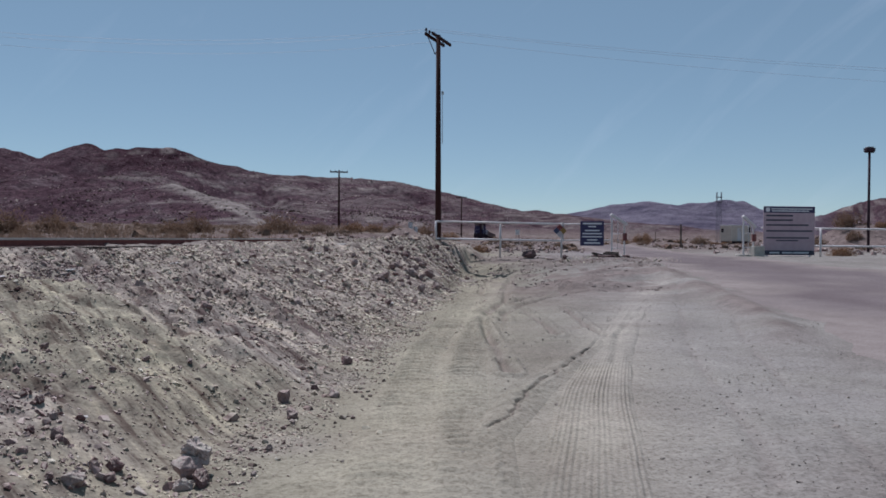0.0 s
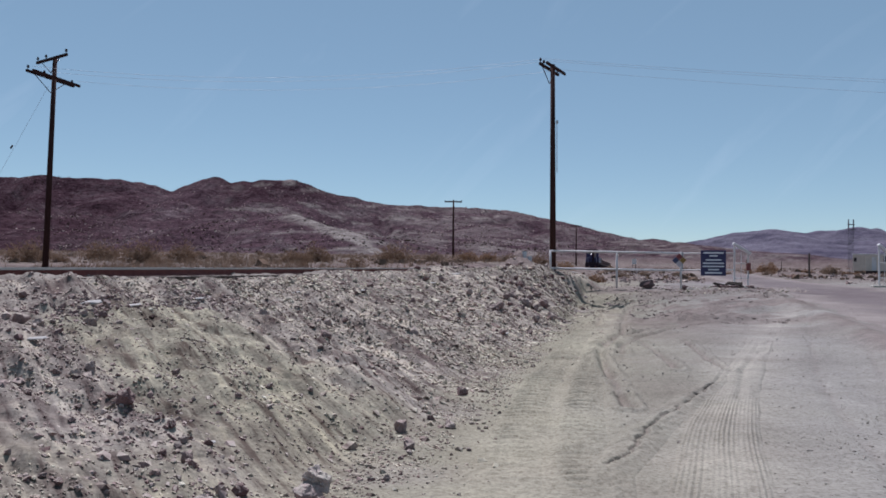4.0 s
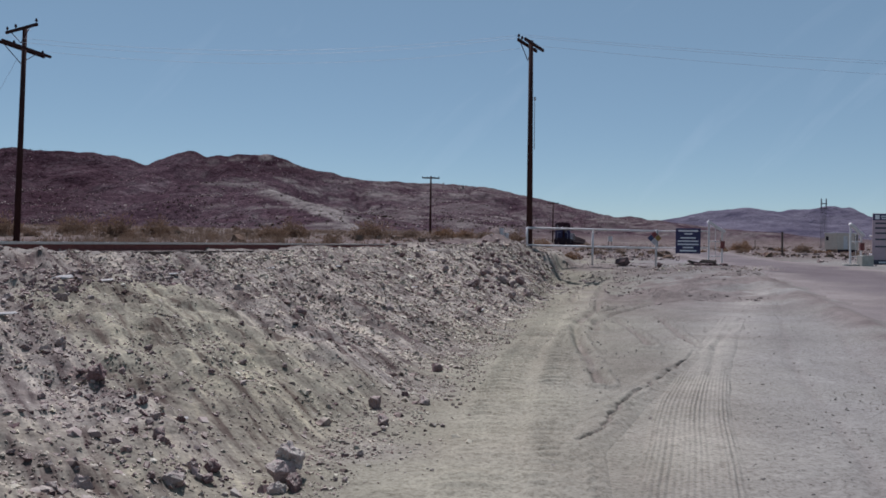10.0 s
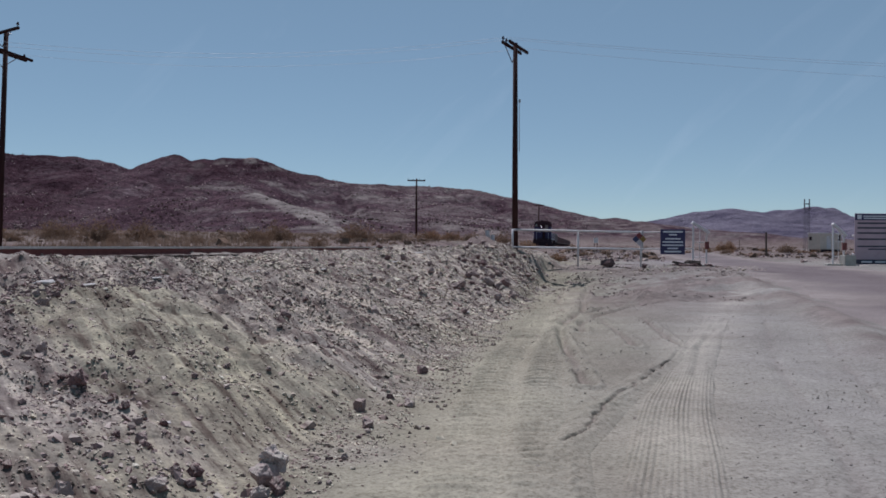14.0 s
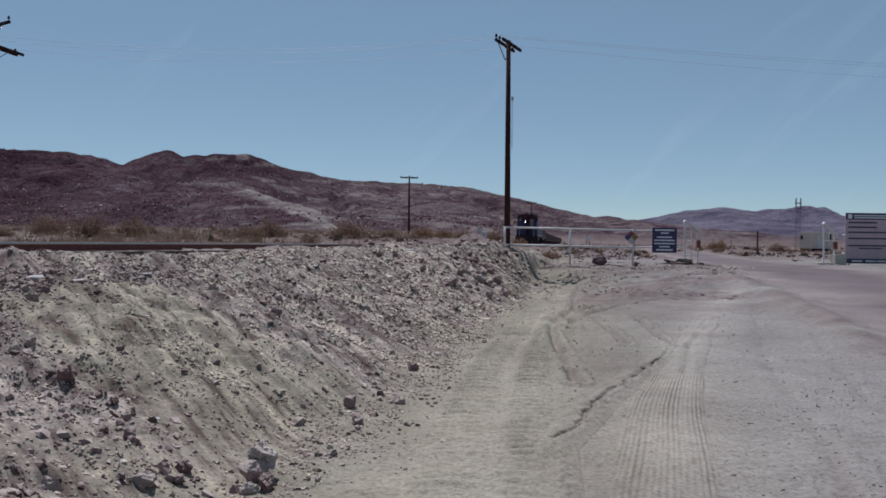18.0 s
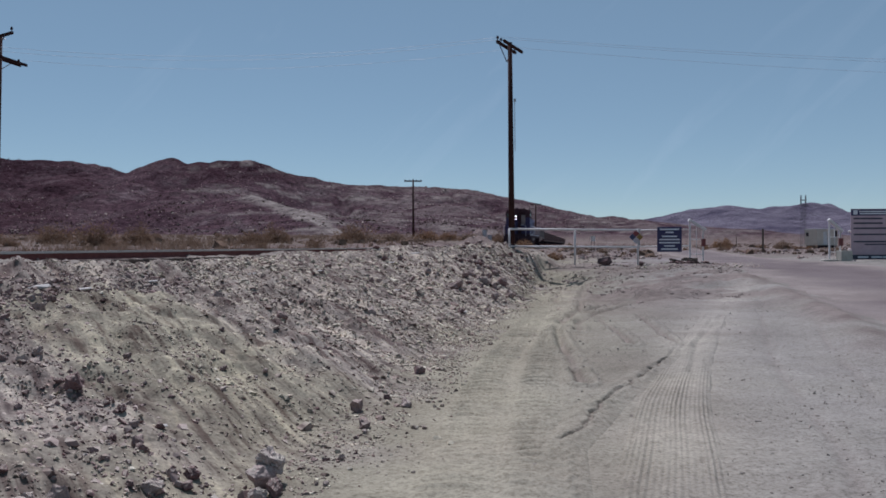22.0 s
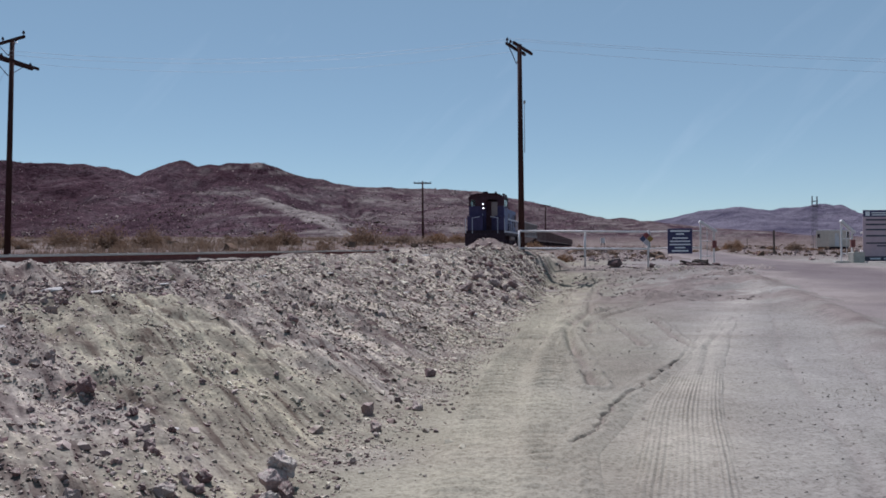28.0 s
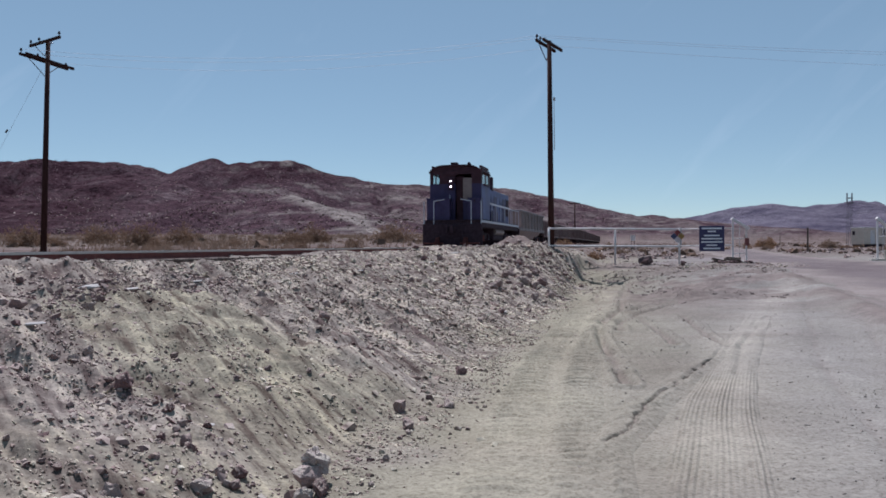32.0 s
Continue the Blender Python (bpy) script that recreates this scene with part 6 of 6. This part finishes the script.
    # equipment boxes on the front platform, each with a lid and a latch
    for x0, x1, top in ((-1.42, -0.2, 2.5), (0.76, 1.46, 2.5)):
        eb = part("equipment_box", box(x1 - x0, 0.5, top - 1.42, (x0 + x1) / 2, 0.62, 1.40, 0.025), M_BLUE, lo)
        part("lid", box(x1 - x0 + 0.05, 0.54, 0.05, (x0 + x1) / 2, 0.62, top - 0.02, 0.012), M_BLUE, eb)
        part("latch", box(0.06, 0.03, 0.14, (x0 + x1) / 2, 0.36, top - 0.2, 0.008), M_DARK, eb)
    # arched roof
    bm = bmesh.new()
    rows = []
    n = 14
    for y in (c0 - 0.14, c1 + 0.1):
        row = []
        for i in range(n + 1):
            a = -1 + 2 * i / n
            row.append((1.40 * a, y, 3.93 + 0.36 * (1 - abs(a) ** 5)))
        rows.append(row)
    va = [[bm.verts.new(p) for p in r] for r in rows]
    vb = [[bm.verts.new((p[0], p[1], p[2] - 0.07)) for p in r] for r in rows]
    for i in range(n):
        bm.faces.new((va[0][i], va[0][i + 1], va[1][i + 1], va[1][i]))
        bm.faces.new((vb[0][i + 1], vb[0][i], vb[1][i], vb[1][i + 1]))
        for r in (0, 1):
            bm.faces.new((va[r][i], vb[r][i], vb[r][i + 1], va[r][i + 1]))
    bmesh.ops.recalc_face_normals(bm, faces=bm.faces)
    roof = part("roof", bm, M_CABTOP, cab)
    for y in (c0 + 0.02, c1 - 0.02):
        bm = bmesh.new()
        lo_ = [bm.verts.new((1.36 * (-1 + 2 * i / n), y, 3.97)) for i in range(n + 1)]
        hi_ = [bm.verts.new((1.36 * (-1 + 2 * i / n), y, 3.975 + 0.24 * (1 - abs(-1 + 2 * i / n) ** 5))) for i in range(n + 1)]
        for i in range(n):
            bm.faces.new((lo_[i], lo_[i + 1], hi_[i + 1], hi_[i]))
        part("gable", bm, M_CABTOP, cab)
    part("floor", box(2.8, c1 - c0 - 0.12, 0.04, 0, (c0 + c1) / 2, 1.405), M_DARK, cab)
    part("control_stand", box(0.6, 0.6, 1.1, -0.6, 2.6, 1.45, 0.05), M_DARK, cab)
    for sx in (-1, 1):
        part("roof_rail", box(0.12, 2.2, 0.14, sx * 1.28, 2.25, 4.12, 0.02), M_CABTOP, cab)
    part("roof_hatch", box(0.36, 0.4, 0.14, -0.12, 1.3, 4.30, 0.03), M_DARK, lo)
    h = part("horn", tube((0.75, 1.2, 4.30), (0.75, 0.8, 4.32), 0.05, 0.09, 10), M_DARK, lo)
    part("horn_stand", tube((0.75, 1.15, 4.15), (0.75, 1.15, 4.30), 0.03, 0.03, 6), M_DARK, h)
    # headlight housing with two lamps, one over the other
    hl = part("headlight_housing", box(0.27, 0.16, 0.62, -0.22, c0 - 0.07, 2.98, 0.03), M_DARK, lo)
    for z in (3.15, 3.44):
        part("headlight", tube((-0.22, c0 - 0.175, z), (-0.22, c0 - 0.15, z), 0.034, 0.034, 16), M_LAMP, hl, "lit round headlight")
    part("number_board", box(0.7, 0.05, 0.2, -0.22, c0 - 0.03, 3.75, 0.01), M_CABTOP, lo)
    part("grab_iron", tube((-1.2, c0 - 0.05, 2.35), (-0.5, c0 - 0.05, 2.35), 0.02, 0.02, 8), M_RAILING, lo)
    part("grab_iron", tube((-0.3, c0 - 0.06, 1.9), (-0.3, c0 - 0.06, 2.7), 0.02, 0.02, 8), M_RAILING, lo)
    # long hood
    hood = part("hood", box(2.0, L - 1.2 - c1, 1.95, 0, (c1 + L - 1.2) / 2, 1.37, 0.09), M_LITBLUE, lo)
    y = c1 + 0.25
    for k in range(8):
        for sx in (-1, 1):
            d_ = part("hood_door", box(0.03, 0.98, 1.35, sx * 1.005, y + 0.5, 1.6, 0.01), M_LITBLUE if k % 3 else M_BLUE, hood)
            part("latch", box(0.03, 0.05, 0.14, sx * 1.03, y + 0.9, 2.2, 0.008), M_DARK, d_)
            if k in (1, 2, 5, 6):
                for q in range(5):
                    part("louver", box(0.02, 0.7, 0.03, sx * 1.025, y + 0.5, 2.45 + 0.07 * q), M_BLUE, d_)
        y += 1.06
    part("stripe", box(2.10, L - 1.3 - c1, 0.09, 0, (c1 + L - 1.2) / 2, 2.42, 0.01), M_RAILING, hood)
    part("radiator", box(2.06, 1.3, 1.1, 0, L - 2.1, 1.9, 0.03), M_DARK, hood)
    part("nose_lamp", tube((0, L - 1.2, 3.0), (0, L - 1.1, 3.0), 0.12, 0.12, 12), M_STEEL, hood)
    for y in (5.4, 7.6):
        part("exhaust_stack", box(0.36, 0.5, 0.8, 0.85, y - 1.1, 3.25, 0.04), M_DARK, hood)
    part("fan", tube((0, L - 2.3, 3.3), (0, L - 2.3, 3.42), 0.6, 0.6, 20), M_DARK, hood)
    part("bell", tube((0, 10.2, 3.4), (0, 10.2, 3.62), 0.15, 0.08, 12), M_RUST, hood)
    # battery and sand boxes beside the cab, side handrails
    for sx in (-1, 1):
        part("battery_box", box(0.42, 1.7, 0.62, sx * 1.24, 5.0, 1.37, 0.03), M_BLUE, lo)
        y = c1 + 0.1
        while y < L - 0.4:
            part("stanchion", tube((sx * 1.46, y, 1.36), (sx * 1.46, y, 2.3), 0.02, 0.02, 6), M_RAILING, lo)
            y += 1.55
        part("side_rail", tube((sx * 1.46, c1 + 0.1, 2.3), (sx * 1.46, L - 0.2, 2.3), 0.022, 0.022, 8), M_RAILING, lo)
    tank = part("fuel_tank", box(2.5, 3.4, 0.75, 0, L / 2, 0.35, 0.12), M_DARK, lo)
    for sx in (-1, 1):
        part("air_reservoir", tube((sx * 1.2, L / 2 - 1.6, 0.85), (sx * 1.2, L / 2 + 1.6, 0.85), 0.18, 0.18, 14), M_TAN, tank)
    for yc in (2.9, L - 2.9):
        truck(lo, yc, 1.22, 0.5)
    wheels = [wheelset(lo, yc + k, 0.5) for yc in (2.9, L - 2.9) for k in (-1.22, 1.22)]
    return lo, wheels


def build_ore_car():
    c = empty("ore_car", pose(0, 0, 0), "dusty grey steel ore hopper car with ribbed sides", "railway car")
    L, w = 14.2, 2.9
    bm = bmesh.new()
    pts = [(-w / 2, 0.35, 2.44), (w / 2, 0.35, 2.44), (w / 2, L - 0.35, 2.44), (-w / 2, L - 0.35, 2.44),
           (-w / 2, 1.0, 1.2), (w / 2, 1.0, 1.2), (w / 2, L - 1.0, 1.2), (-w / 2, L - 1.0, 1.2),
           (-0.9, 2.4, 0.55), (0.9, 2.4, 0.55), (0.9, L - 2.4, 0.55), (-0.9, L - 2.4, 0.55)]
    v = [bm.verts.new(p) for p in pts]
    for a in (0, 4):
        for i in range(4):
            j = (i + 1) % 4
            bm.faces.new((v[a + i], v[a + 4 + i], v[a + 4 + j], v[a + j]))
    bm.faces.new(v[8:12][::-1])
    bmesh.ops.solidify(bm, geom=bm.faces[:], thickness=0.05)
    body = part("hopper_body", bm, M_CAR, c)
    for sx in (-1, 1):
        part("top_chord", box(0.12, L - 0.6, 0.14, sx * (w / 2 + 0.02), L / 2, 2.36, 0.02), M_CAR, body)
        part("side_sill", box(0.14, L - 0.2, 0.22, sx * (w / 2 - 0.02), L / 2, 1.05, 0.02), M_CAR, body)
        for k in range(8):
            part("rib", box(0.10, 0.12, 1.4, sx * (w / 2 + 0.03), 1.0 + k * (L - 2.0) / 7, 1.08, 0.015), M_CAR, body)
    for y in (0.35, L - 0.35):
        part("end_chord", box(w, 0.12, 0.14, 0, y, 2.36, 0.02), M_CAR, body)
    for y, sg in ((0.0, 1), (L, -1)):
        part("end_sill", box(2.7, 0.2, 0.3, 0, y + sg * 0.1, 0.95, 0.02), M_DARK, c)
        part("coupler", box(0.26, 0.7, 0.28, 0, y - sg * 0.25, 0.76, 0.05), M_RUST, c)
        for sx in (-1, 1):
            part("ladder_rail", tube((sx * 1.35, y + sg * 0.05, 0.9), (sx * 1.35, y + sg * 0.05, 2.32), 0.02, 0.02, 6), M_DARK, c)
    part("center_sill", box(0.5, L, 0.35, 0, L / 2, 0.8, 0.02), M_DARK, c)
    for yc in (1.7, L - 1.7):
        truck(c, yc, 0.88, 0.42)
        for k in (-0.88, 0.88):
            wheelset(c, yc + k, 0.42)
    return c


def build_flat_car():
    c = empty("gondola_car", pose(0, 0, 0), "dark maroon-brown gondola car with ribbed side boards", "railway car", "cars of the train")
    L, w = 14.0, 2.8
    part("floor", box(w, L, 0.12, 0, L / 2, 1.0, 0.02), M_GONDOLA, c)
    for sx in (-1, 1):
        part("side_board", box(0.06, L - 0.1, 0.98, sx * (w / 2 - 0.03), L / 2, 1.12, 0.01), M_GONDOLA, c)
        part("side_sill", box(0.12, L, 0.26, sx * (w / 2 - 0.06), L / 2, 0.74, 0.02), M_GONDOLA, c)
        for k in range(10):
            part("stake", box(0.08, 0.12, 1.18, sx * (w / 2 + 0.04), 0.7 + k * (L - 1.4) / 9, 0.9, 0.012), M_GONDOLA, c)
    for y, sg in ((0.0, 1), (L, -1)):
        part("end_board", box(w - 0.1, 0.06, 0.98, 0, y + sg * 0.05, 1.12, 0.01), M_GONDOLA, c)
        part("coupler", box(0.26, 0.7, 0.28, 0, y - sg * 0.25, 0.66, 0.05), M_RUST, c)
    part("center_sill", box(0.5, L, 0.35, 0, L / 2, 0.64, 0.02), M_DARK, c)
    for yc in (2.0, L - 2.0):
        truck(c, yc, 0.88, 0.42)
        for k in (-0.88, 0.88):
            wheelset(c, yc + k, 0.42)
    return c


M_GONDOLA = worn("rust-brown gondola paint", (0.12, 0.068, 0.062), (0.20, 0.128, 0.118), 2, 0.85, dirt=(0.24, 0.185, 0.17))
locomotive, loco_wheels = build_locomotive()
ore_car = build_ore_car()
flat_cars = [build_flat_car()]
for i in range(9):
    flat_cars.append(copy_thing(flat_cars[0], pose(0, 0, 0)))


def front_y(t):
    """Where the locomotive's front is at t seconds: a steady 5.3 m/s."""
    return 43.4 + 5.34 * (32.0 - t)


def motions():
    lengths = [(locomotive, 0.0, 14.2), (ore_car, 14.9, 14.2)] + [(c, 29.8 + i * 14.7, 14.0) for i, c in enumerate(flat_cars)]
    for ob, back, length in lengths:
        rows = []
        for t in range(0, 33, 2):
            y = front_y(t) + back * 0.985
            (x0, _), (x1, _) = track_at(y), track_at(y + length * 0.985)
            rows.append((t, pose(x0, y, RAIL_TOP, 0, 0, -math.degrees(math.atan2(x1 - x0, length * 0.985)))))
        walk(ob, rows)
    run = 5.34 * 32 * 1.016
    turn = math.degrees(run / 0.5)
    n = int(turn / 80) + 1
    for w in loco_wheels:
        at = w.matrix_local.translation.copy()
        walk(w, [(32.0 * i / n, pose(at.x, at.y, at.z, turn * i / n)) for i in range(n + 1)])
    for c in [ore_car] + flat_cars:
        turn2 = math.degrees(run / 0.42)
        n2 = int(turn2 / 80) + 1
        for w in [q for q in c.children if q.name.startswith("wheelset")]:
            at = w.matrix_local.translation.copy()
            walk(w, [(32.0 * i / n2, pose(at.x, at.y, at.z, turn2 * i / n2)) for i in range(n2 + 1)])


motions()
